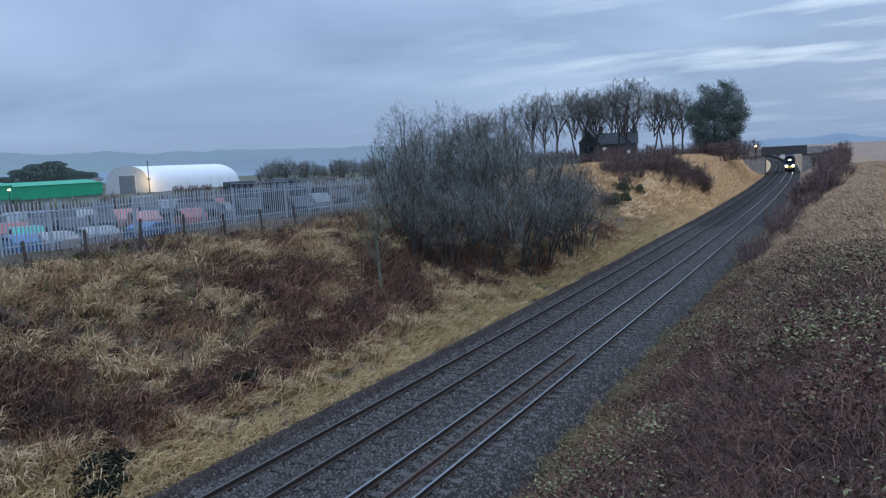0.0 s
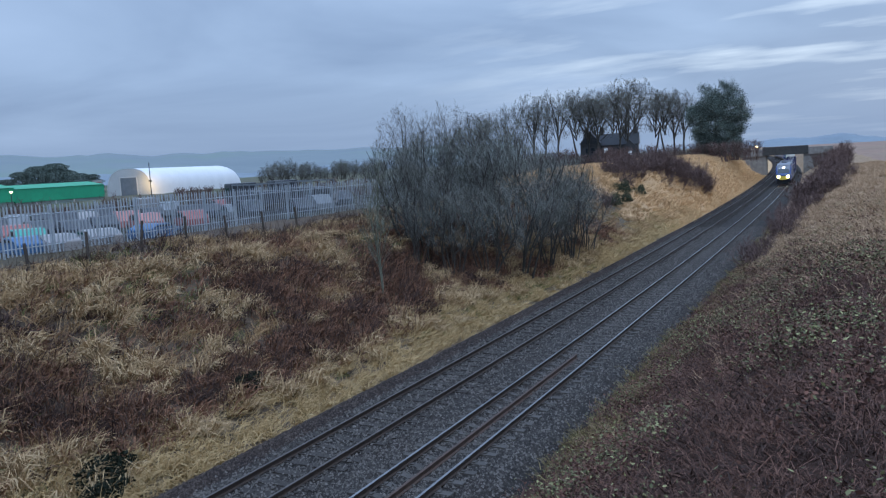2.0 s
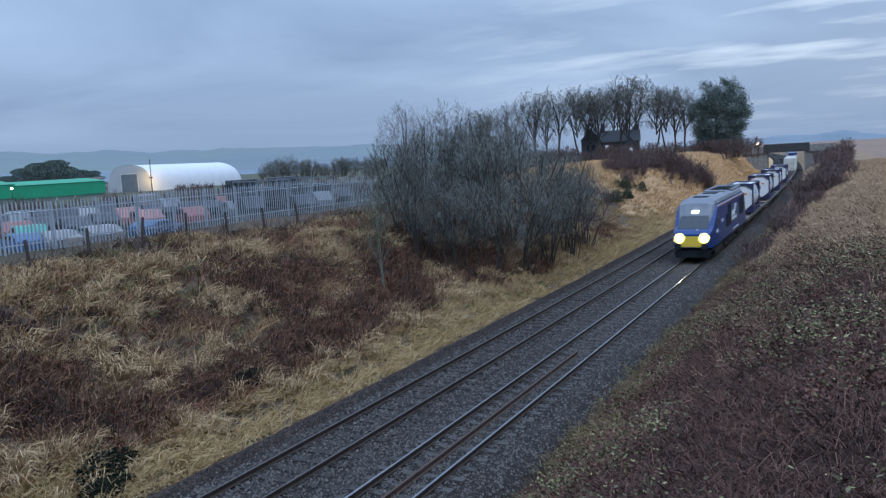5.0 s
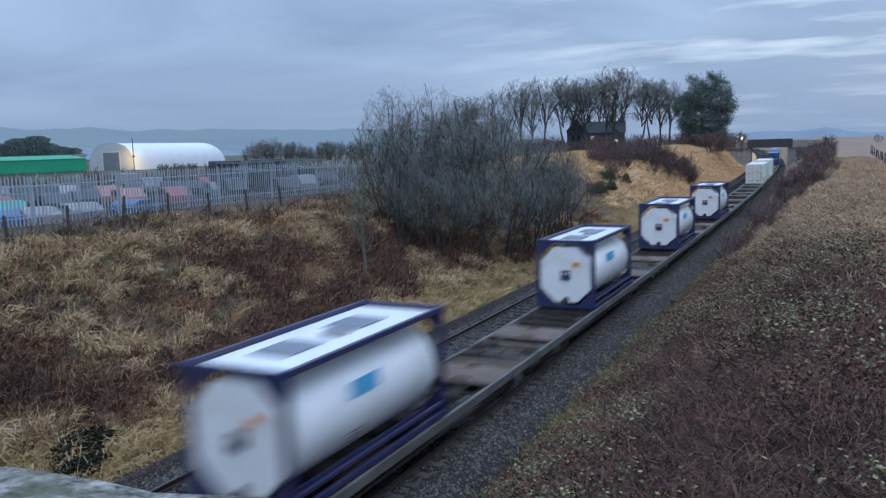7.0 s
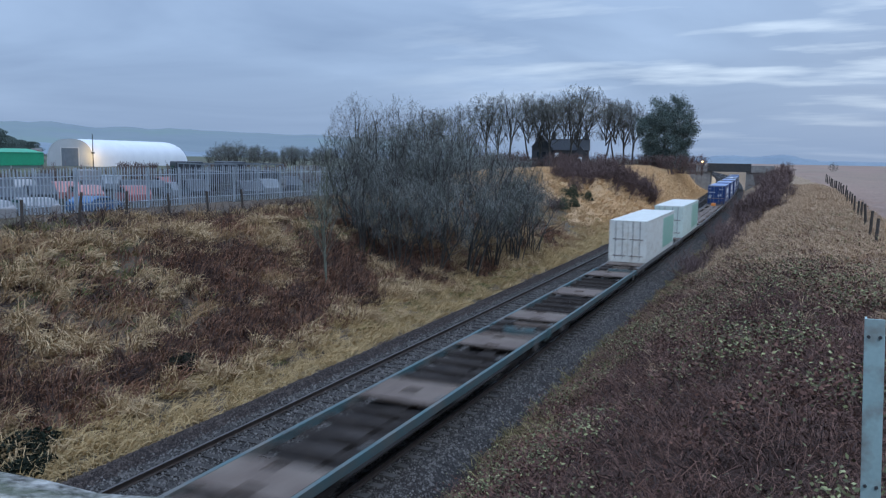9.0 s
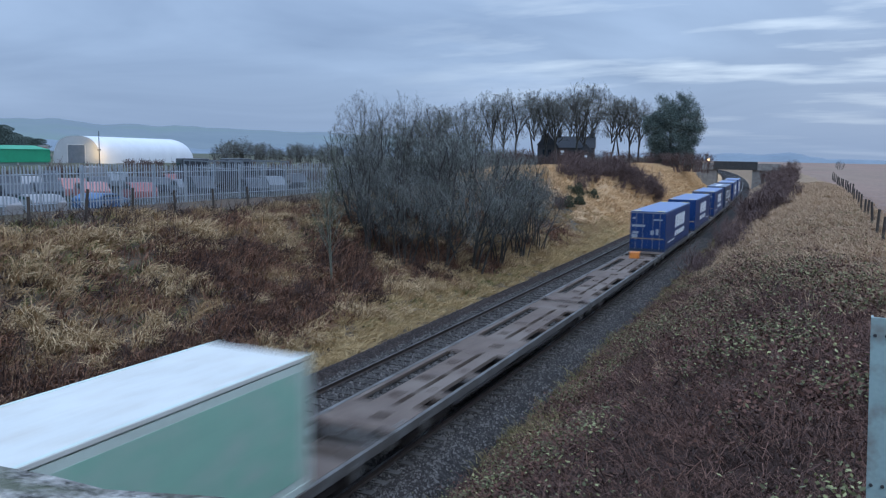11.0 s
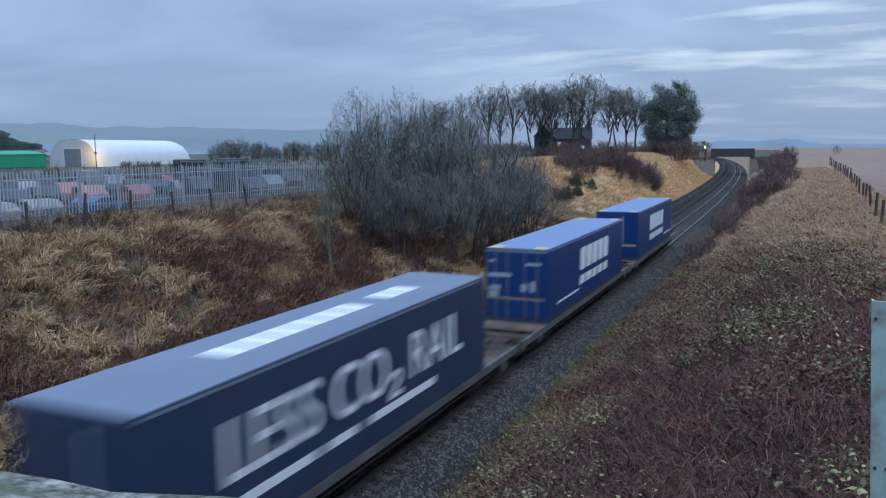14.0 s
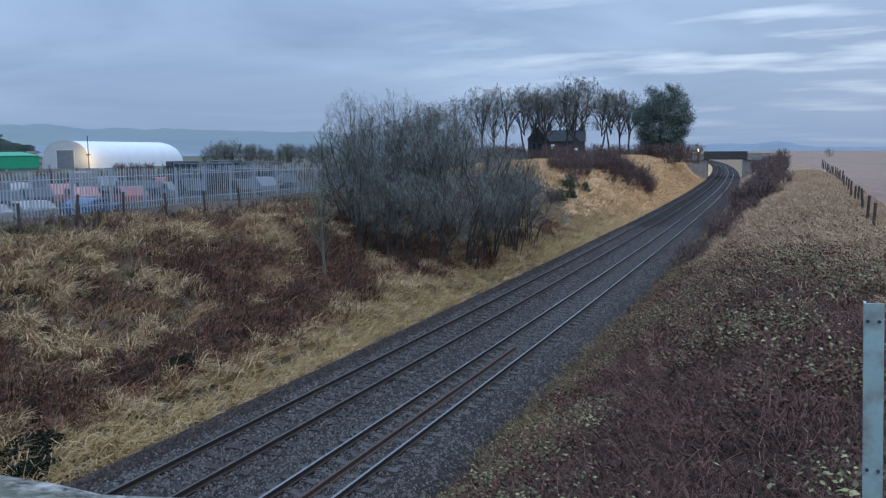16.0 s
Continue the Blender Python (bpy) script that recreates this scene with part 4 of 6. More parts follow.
def avenue():
    lab = "tall bare winter tree beside the old house"
    kinds = [tree(80 + i, 19, 0.32, lab, 0.27 + 0.03 * i, 0.013, (8, 6, 6, 4), (0.30, 0.25, 0.33, 0.27)[i], (8, 5, 9, 7)[i]) for i in range(4)]
    rng = random.Random(4)
    rows = ((-21.2, 212, .93), (-19.4, 190, .88), (-18.0, 215, .97), (-16.9, 222, .92), (-14.9, 200, 1.0), (-14.0, 214, 1.02), (-13.0, 222, .93), (-12.2, 206, .86), (-11.6, 224, .9), (-22.8, 225, .85), (-24.4, 230, .8), (-15.7, 230, .98), (-20.4, 235, .9), (-11.0, 208, .84), (-7.9, 205, .72), (-8.6, 212, .8), (-16.7, 191, .84), (-15.3, 193, .9), (-17.5, 196, .8))
    for i, (a, d, k) in enumerate(rows):
        ob = kinds[i] if i < 4 else copy_thing(kinds[i % 4], Matrix.Identity(4))
        ob.matrix_world = Matrix.Translation(bearing(a, d, 4.9)) @ pose(0, 0, 0, 0, 0, rng.random() * 360) @ Matrix.Scale(k * 1.12, 4)
    # evergreen: a thick dark crown in many small leaf clumps
    ev = tagged(new("evergreen_tree"), "dark dense ivy-clad evergreen tree", "tree")
    rg = np.random.default_rng(9)
    segs = grow(rg, [((0, 0, -0.3), (0, 0, 1), 14, 0.45)], ((14, 0.36, 1.0, 0.5), (6, 0.5, 0.8, 0.5)), 0.1, 0.1)
    part("trunk", limbs_mesh("trunk", segs, segs[4] <= 1, 6, M_BARK, 0.03), None, ev)
    c = rg.normal(0, 1, (560, 3)); c /= np.linalg.norm(c, axis=1)[:, None]
    rr = 0.45 + 0.68 * rg.random(560) ** 0.6
    c = c * rr[:, None] * [5.6, 5.6, 8.2] * (1 + 0.16 * np.sin(c[:, :1] * 7 + c[:, 2:] * 5)) + [0, 0, 9.0]
    c = c[c[:, 2] > 0.4]
    n = len(c) * 120
    q = np.repeat(c, 120, axis=0) + rg.normal(0, 0.5, (n, 3))
    a = rg.normal(0, 1, (n, 3)); a /= np.linalg.norm(a, axis=1)[:, None]
    b = np.cross(a, rg.normal(0, 1, (n, 3))); b /= np.linalg.norm(b, axis=1)[:, None]
    r = 0.07 + 0.10 * rg.random((n, 1))
    v = np.stack([q - a * r, q + b * r * 0.7, q + a * r, q - b * r * 0.7], 1).reshape(-1, 3)
    part("crown", soup("crown", v, (np.arange(n) * 4)[:, None] + [[0, 1, 2, 3]], M_HAZEGREEN), None, ev)
    ev.matrix_world = Matrix.Translation(bearing(-8.9, 196, 4.0)) @ Matrix.Scale(0.98, 4)
    # scrub under the trees and hedges across the field
    for i in range(46):
        a = -21.5 + 14.6 * (i / 45) + rng.random() * 0.5
        s = copy_thing(SCRUB, Matrix.Identity(4))
        s.matrix_world = Matrix.Translation(bearing(a, 170 + rng.random() * 28, 5.0)) @ pose(0, 0, 0, 0, 0, rng.random() * 360) @ Matrix.Scale(0.9 + 0.7 * rng.random(), 4)
    for i in range(30):
        a = -46 + 14 * (i / 29) + rng.random() * 0.6
        s = copy_thing(SCRUB, Matrix.Identity(4))
        s.matrix_world = Matrix.Translation(bearing(a, 150 + rng.random() * 40, 3.6)) @ pose(0, 0, 0, 0, 0, rng.random() * 360) @ Matrix.Scale(0.7 * (0.8 + 0.5 * rng.random()), 4)
    # a dense leafless copse beyond the yard
    for i in range(34):
        a = -40.2 + 8.6 * (i / 33) + rng.uniform(-0.3, 0.3)
        t = copy_thing(SHRUBS[i % 4], Matrix.Identity(4))
        t.matrix_world = Matrix.Translation(bearing(a, 235 + rng.random() * 45, 3.5)) @ pose(0, 0, 0, 0, 0, rng.random() * 360) @ Matrix.Scale((1.05 if abs(a + 38.7) < 0.8 else 0.8) * (0.85 + 0.35 * rng.random()), 4)
    # a low hedge along the back of the yard
    for i in range(34):
        a = -58 + 25 * (i / 33) + rng.random() * 0.5
        s = copy_thing(LOWB, Matrix.Identity(4))
        s.matrix_world = Matrix.Translation(bearing(a, 96 + rng.random() * 8, 4.0)) @ pose(0, 0, 0, 0, 0, rng.random() * 360) @ Matrix.Scale(0.62 + 0.3 * rng.random(), 4)
    bush = copy_thing(SHRUBS[1], Matrix.Identity(4))
    bush.matrix_world = Matrix.Translation(bearing(1.5, 330, 3.6)) @ Matrix.Scale(0.55, 4)


avenue()


# ---- the yard behind the palisade ----
def palisade():
    f = tagged(new("palisade_fence"), "grey galvanised steel palisade fence along the yard", "fence")
    pale = Geo()
    pale.prism([(-0.046, 0), (-0.015, 0.014), (0.015, 0.014), (0.046, 0), (0.046, 0.005), (0.015, 0.02), (-0.015, 0.02), (-0.046, 0.005)], 0.05, 2.30, "z")
    pale.add([(-0.046, 0, 2.3), (0.046, 0, 2.3), (0.018, 0.01, 2.38), (0, 0.012, 2.46), (-0.018, 0.01, 2.38)], [(0, 1, 2, 3, 4)])
    pm = pale.mesh("pale", M_GALV)
    rg = random.Random(2)
    n = 290
    for i in range(n):
        s = 15.5 + i * 0.215
        ob = new("pale", pm)
        ob.parent = f
        ob.matrix_basis = on_line(s, -25.0 + 0.25 * math.sin(s * 0.11), PALE_Z + 0.05 * math.sin(s * 0.6), 90 + rg.uniform(-3, 3)) @ pose(0, 0, 0, rg.uniform(-0.8, 0.8), rg.uniform(-0.8, 0.8), 0)
    for i in range(24):
        s = 15.4 + i * 2.7
        o = -25.06 + 0.25 * math.sin(s * 0.11)
        m = on_line(s, o, PALE_Z)
        post = part("post", Geo().box(-0.05, 0.05, -0.035, 0.035, -0.3, 2.4, m=m), M_GALV, f)
        for z in (0.45, 1.95):
            a, b = Vector(spot(s, o + 0.03, PALE_Z + z)), Vector(spot(s + 2.7, -25.03 + 0.25 * math.sin((s + 2.7) * 0.11), PALE_Z + z))
            part("rail", Geo().tube([a, b], [0.028, 0.028], 4), M_GALV, f)


PALE_Z = 4.42
palisade()


def stake(s, o, h, label="weathered wooden fence post on the bank top"):
    p = tagged(new("wooden_post"), label, "post", "line fence posts")
    part("stake", Geo().tube([(0, 0, -0.5), (0.01, 0.01, h * 0.6), (0, 0.02, h)], [0.075, 0.07, 0.065], 7), M_POSTWOOD, p)
    p.matrix_world = on_line(s, o, ground_z(o, s)) @ pose(0, 0, 0, math.sin(s * 3) * 4, math.cos(s * 5) * 4, s * 37)


for s in (14.5, 17.8, 20.9, 23.9, 27.0, 30.0, 33.2, 36.5, 39.8):
    stake(s, -19.6 - 0.05 * (s - 20), 1.45)
for i in range(24):
    s = 38 + i * 5.2 + (0.8 if i % 3 == 0 else 0)
    stake(s, 13.35 + 0.028 * (s - 46) * 1.1, 1.25, "dark wooden fence post at the field edge")
wire = tagged(new("wire_fence"), "thin rusty strands of field fence wire", "fence wire")
for z in (0.5, 0.8, 1.1):
    part("strand", Geo().tube([spot(s, 13.35 + 0.0308 * (s - 46), ground_z(13.35, s) + z) for s in range(36, 164, 8)], [0.004] * 16, 3), M_RAIL, wire)
wire2 = tagged(new("wire_fence"), "thin rusty strands of line fence wire", "fence wire")
for z in (0.6, 1.0):
    part("strand", Geo().tube([spot(s, -19.6 - 0.05 * (s - 20), ground_z(-19.6, s) + z) for s in range(10, 42, 3)], [0.004] * 11, 3), M_RAIL, wire2)

M_TYRE = mat("tyre_rubber", (0.02, 0.02, 0.02), (0.03, 0.03, 0.03), 0.85, bump=0.1)
M_RIM = mat("wheel_rim", (0.3, 0.3, 0.31), (0.2, 0.2, 0.21), 0.5, 0.5, bump=0)


def paint(name, c):
    return mat(name, c, tuple(x * 0.8 for x in c), 0.4, scale=1.5, fine=15, bump=0.04, dirt=tuple(x * 0.5 + 0.05 for x in c), dirt_amount=0.5)


def car(colour, label, at, turn, length=4.0, height=1.4, van=False):
    c = tagged(new("van" if van else "car"), label, "van" if van else "car")
    h, L = height, length / 2
    if van:
        prof = [(-L, 0.35), (L, 0.35), (L, 1.0), (L - 0.7, 1.15), (L - 1.3, h), (-L, h)]
        glass = [(L - 0.72, 1.18), (L - 1.26, h - 0.12), (L - 2.0, h - 0.12), (L - 2.0, 1.15)]
    else:
        prof = [(-L, 0.35), (L, 0.35), (L, 0.72), (L - 0.25, 0.84), (L * 0.42, 0.92), (L * 0.12, h), (-L * 0.55, h), (-L * 0.92, 0.95), (-L, 0.88)]
        glass = [(L * 0.38, 0.95), (L * 0.11, h - 0.09), (-L * 0.5, h - 0.09), (-L * 0.8, 0.98)]
    g = Geo()
    bm = bmesh.new()
    vs = [bm.verts.new((-0.82, u, w)) for u, w in prof]
    face = bm.faces.new(vs)
    ext = bmesh.ops.extrude_face_region(bm, geom=[face])
    for v in ext["geom"]:
        if isinstance(v, bmesh.types.BMVert):
            v.co.x = 0.82
    bmesh.ops.recalc_face_normals(bm, faces=bm.faces[:])
    bmesh.ops.bevel(bm, geom=bm.edges[:], offset=0.07, segments=2, affect="EDGES", profile=0.6)
    bm.verts.index_update()
    g.add([tuple(v.co) for v in bm.verts], [tuple(v.index for v in f.verts) for f in bm.faces])
    bm.free()
    part("body", g, colour, c)
    for x in (-0.835, 0.815):
        part("side_window", Geo().prism(glass, x, x + 0.02, "x"), M_PANE, c)
    a, b = (prof[3], prof[4]) if van else (prof[4], prof[5])
    part("windscreen", Geo().add([(-0.66, a[0] + 0.01, a[1] + 0.05), (0.66, a[0] + 0.01, a[1] + 0.05), (0.62, b[0] + 0.02, b[1] - 0.06), (-0.62, b[0] + 0.02, b[1] - 0.06), (-0.66, a[0], a[1] + 0.02), (0.66, a[0], a[1] + 0.02), (0.62, b[0], b[1] - 0.09), (-0.62, b[0], b[1] - 0.09)], [(0, 1, 2, 3), (4, 7, 6, 5), (0, 4, 5, 1), (1, 5, 6, 2), (2, 6, 7, 3), (3, 7, 4, 0)]), M_PANE, c)
    for x in (-0.84, 0.66):
        for y in (-L * 0.62, L * 0.62):
            w = part("wheel", Geo().lathe([(x, 0.2), (x, 0.29), (x + 0.04, 0.32), (x + 0.14, 0.32), (x + 0.18, 0.29), (x + 0.18, 0.2)], 18, "x", (0, y, 0.32)), M_TYRE, c)
            xo = x - 0.004 if x < 0 else x + 0.164
            part("rim", Geo().lathe([(xo, 0.19), (xo + 0.02, 0.19)], 14, "x", (0, y, 0.32)), M_RIM, w)
    c.matrix_world = Matrix.Translation(at) @ pose(0, 0, 0, 0, 0, turn)


def yard_at(deg, dist, dz=0.0):
    return bearing(deg, dist, 4.05 + dz)


M_SALMON = paint("faded_red_paint", (0.42, 0.18, 0.16))
M_REDP = paint("red_paint", (0.33, 0.10, 0.09))
M_BLUEP = paint("blue_paint", (0.05, 0.15, 0.33))
M_WHITEP = paint("white_paint", (0.30, 0.29, 0.29))
M_TEAL = paint("teal_paint", (0.05, 0.35, 0.28))
M_DARKP = paint("dark_paint", (0.03, 0.035, 0.045))
M_SILVER = paint("silver_paint", (0.19, 0.21, 0.23))
car(M_SALMON, "faded red scrap saloon car in the yard", yard_at(-48.0, 60), 62, 4.3)
car(M_REDP, "red scrap hatchback car in the yard", yard_at(-45.0, 59), 58, 3.7)
car(M_BLUEP, "blue scrap car beside the palisade fence", yard_at(-47.3, 50), 10, 2.9, 1.15)
car(M_WHITEP, "dirty white scrap car beside the palisade fence", yard_at(-51.0, 48), 66, 4.2, 1.2)
car(M_WHITEP, "white van parked in the yard", yard_at(-47.9, 80), 60, 4.6, 2.0, True)
car(M_REDP, "red scrap car at the yard's end", yard_at(-55.6, 56), 60, 3.8)
car(M_TEAL, "teal scrap car at the yard's end", yard_at(-55.0, 52), 64, 3.8, 1.3)
car(M_BLUEP, "pale blue scrap car by the fence", yard_at(-55.3, 46), 72, 3.8, 1.2)
car(M_WHITEP, "white scrap car by the fence", yard_at(-53.6, 46), 70, 4.0, 1.2)
car(M_DARKP, "black scrap car in the yard", yard_at(-54.3, 60), 62, 4.3)
car(M_DARKP, "black scrap estate car in the yard", yard_at(-52.4, 57), 64, 4.4)
car(M_DARKP, "dark scrap car in the yard", yard_at(-50.6, 60), 60, 4.2)
car(M_SILVER, "silver scrap car in the yard", yard_at(-42.2, 66), 55, 4.2)
car(M_SILVER, "grey scrap car in the yard", yard_at(-35.6, 84), 50, 4.2)


def lorry(at, turn, label):
    t = tagged(new("lorry"), label, "lorry")
    part("cab", Geo().box(-1.2, 1.2, 3.0, 4.9, 0.6, 2.9, 0.12), M_DARKP, t)
    part("windscreen", Geo().box(-1.05, 1.05, 4.88, 4.93, 1.7, 2.6), M_PANE, t)
    part("side_window", Geo().box(-1.22, -1.17, 3.5, 4.5, 1.7, 2.5), M_PANE, t)
    part("side_window", Geo().box(1.17, 1.22, 3.5, 4.5, 1.7, 2.5), M_PANE, t)
    part("chassis", Geo().box(-0.5, 0.5, -4.8, 3.0, 0.6, 0.95), M_UNDERYARD, t)
    part("flatbed", Geo().box(-1.22, 1.22, -4.9, 2.8, 0.95, 1.15, 0.02), M_UNDERYARD, t)
    for i in range(6):
        y = -4.8 + i * 1.5
        for x in (-1.18, 1.1):
            part("stanchion", Geo().box(x, x + 0.08, y, y + 0.08, 1.15, 2.7), M_SILVER, t)
    for x in (-1.18, 1.1):
        part("top_rail", Geo().box(x, x + 0.08, -4.8, 2.8, 2.7, 2.8), M_SILVER, t)
    part("load", Geo().box(-1.0, 1.0, -4.4, 2.2, 1.15, 2.2, 0.15), M_DARKP, t, "dark sheeted load")
    for x in (-1.2, 0.9):
        for y in (-3.9, -2.8, 3.6):
            part("wheel", Geo().lathe([(x, 0.3), (x, 0.46), (x + 0.05, 0.5), (x + 0.25, 0.5), (x + 0.3, 0.46), (x + 0.3, 0.3)], 18, "x", (0, y, 0.5)), M_TYRE, t)
    t.matrix_world = Matrix.Translation(at) @ pose(0, 0, 0, 0, 0, turn)


M_UNDERYARD = mat("dark_chassis", (0.03, 0.03, 0.032), (0.05, 0.045, 0.04), 0.8, bump=0.1)
lorry(yard_at(-40.6, 72), 60, "grey flatbed lorry with a stake body in the yard")
lorry(yard_at(-37.6, 76), 62, "grey flatbed lorry with a dark load in the yard")


def box_trailer(at, turn):
    t = tagged(new("trailer"), "small white box trailer in the yard", "trailer")
    part("body", Geo().box(-0.8, 0.8, -1.1, 1.1, 0.5, 1.3, 0.05), M_WHITEP, t)
    part("roof", Geo().box(-0.85, 0.85, -1.15, 1.15, 1.3, 1.36, 0.02), M_WHITEP, t)
    part("drawbar", Geo().box(-0.05, 0.05, 1.1, 2.0, 0.45, 0.55), M_UNDERYARD, t)
    for x in (-0.9, 0.75):
        part("wheel", Geo().lathe([(x, 0.12), (x, 0.28), (x + 0.15, 0.28), (x + 0.15, 0.12)], 14, "x", (0, 0, 0.28)), M_TYRE, t)
    t.matrix_world = Matrix.Translation(at) @ pose(0, 0, 0, 0, 0, turn)


box_trailer(yard_at(-35.9, 74, 0.2), 60)
yr = random.Random(31)
for i, m in enumerate((M_DARKP, M_SILVER, M_DARKP, M_DARKP, M_WHITEP, M_DARKP, M_SALMON, M_DARKP, M_SILVER, M_DARKP, M_DARKP, M_REDP, M_DARKP, M_SILVER, M_DARKP, M_DARKP, M_SILVER, M_DARKP)):
    lab = {M_DARKP: "dark scrap car in a row", M_SILVER: "grey scrap car in a row", M_WHITEP: "white scrap car in a row", M_SALMON: "faded red scrap car in a row", M_REDP: "red scrap car in a row"}[m]
    car(m, lab, yard_at(-56.5 + 1.25 * i + yr.uniform(-0.2, 0.2), 64 + 7 * (i % 3) + yr.uniform(-1, 1)), 58 + yr.uniform(-8, 8), 4.2, 1.4 + yr.uniform(-0.1, 0.3))

M_COVER = mat("white_tunnel_cover", (0.74, 0.76, 0.78), (0.66, 0.68, 0.71), 0.5, scale=0.4, fine=4, bump=0.1, dist=0.05)
M_COVEREND = mat("grey_end_sheet", (0.42, 0.44, 0.46), (0.34, 0.36, 0.38), 0.6, scale=0.5, fine=5, bump=0.1)
M_SHUTTER = mat("dark_shutter", (0.16, 0.18, 0.21), (0.11, 0.13, 0.15), 0.6, scale=1, fine=10, bump=0.1)


def polytunnel():
    h = tagged(new("storage_tunnel"), "white fabric arched storage tunnel with a grey end wall", "storage building")
    a, b = Vector(bearing(-48.7, 192, 4.0)), Vector(bearing(-42.4, 230, 4.0))
    L = (b - a).length
    W, H = 5.6, 6.3
    g = Geo()
    n, rows = 20, 26
    vs = []
    for i in range(rows + 1):
        y = L * i / rows
        hip = 1.0 if i < rows - 4 else math.sqrt(max(0.0, 1 - ((i - rows + 4) / 4.4) ** 2))
        rib = 1.0 if i % 2 == 0 else 0.99
        for k in range(n + 1):
            t = math.pi * k / n
            c, s_ = math.cos(t), math.sin(t)
            vs.append((W * math.copysign(abs(c) ** 0.75, c) * (0.55 + 0.45 * hip) * rib, y, H * s_ ** 0.7 * hip * rib))
    m = n + 1
    g.add(vs, [(i * m + k, i * m + k + 1, (i + 1) * m + k + 1, (i + 1) * m + k) for i in range(rows) for k in range(n)])
    part("cover", g, M_COVER, h, "white fabric cover", smooth=True)
    end = Geo()
    prof = [(W * math.copysign(abs(math.cos(math.pi * k / n)) ** 0.75, math.cos(math.pi * k / n)) * 0.995, H * math.sin(math.pi * k / n) ** 0.7 * 0.995) for k in range(n + 1)]
    end.prism(prof, 0.02, 0.12, "y")
    part("end_wall", end, M_COVEREND, h)
    part("door", Geo().box(-2.0, 2.0, -0.06, 0.02, 0, 4.3), M_SHUTTER, h, "dark roller shutter door")
    part("door_frame", Geo().box(-2.2, -2.0, -0.09, 0.02, 0, 4.5).box(2.0, 2.2, -0.09, 0.02, 0, 4.5).box(-2.2, 2.2, -0.09, 0.02, 4.3, 4.5), M_WHITEWOOD, h)
    d = (b - a).normalized()
    h.matrix_world = Matrix.Translation(a) @ pose(0, 0, 0, 0, 0, math.degrees(math.atan2(-d.x, d.y)))
    # flood lamp on a pole that lights the cover
    p = tagged(new("flood_lamp"), "floodlight on a tall thin pole beside the tunnel", "lamp")
    at = Vector(bearing(-47.35, 184, 4.0))
    part("pole", Geo().tube([(0, 0, 0), (0, 0, 7.2)], [0.11, 0.08], 8), M_STEELBRIDGE, p)
    part("head", Geo().box(-0.3, 0.3, -0.2, 0.2, 3.2, 3.5, 0.03), M_STEELBRIDGE, p)
    p.matrix_world = Matrix.Translation(at)
    ld = bpy.data.lights.new("flood", "SPOT")
    ld.energy, ld.color, ld.spot_size, ld.spot_blend, ld.shadow_soft_size = 2600, (1.0, 0.60, 0.16), radians(90), 1.0, 0.3
    lo = new("flood_light", ld)
    lo.matrix_world = look(at + Vector((0, 0.3, 3.1)), Vector(bearing(-46.9, 200, 7.2)))


polytunnel()
M_GREEN = mat("green_cladding", (0.025, 0.33, 0.17), (0.02, 0.27, 0.14), 0.5, scale=0.3, fine=3, bump=0.1)
M_GREENSIDE = mat("dull_cladding", (0.20, 0.25, 0.23), (0.16, 0.2, 0.19), 0.6, scale=0.3, fine=3, bump=0.1)


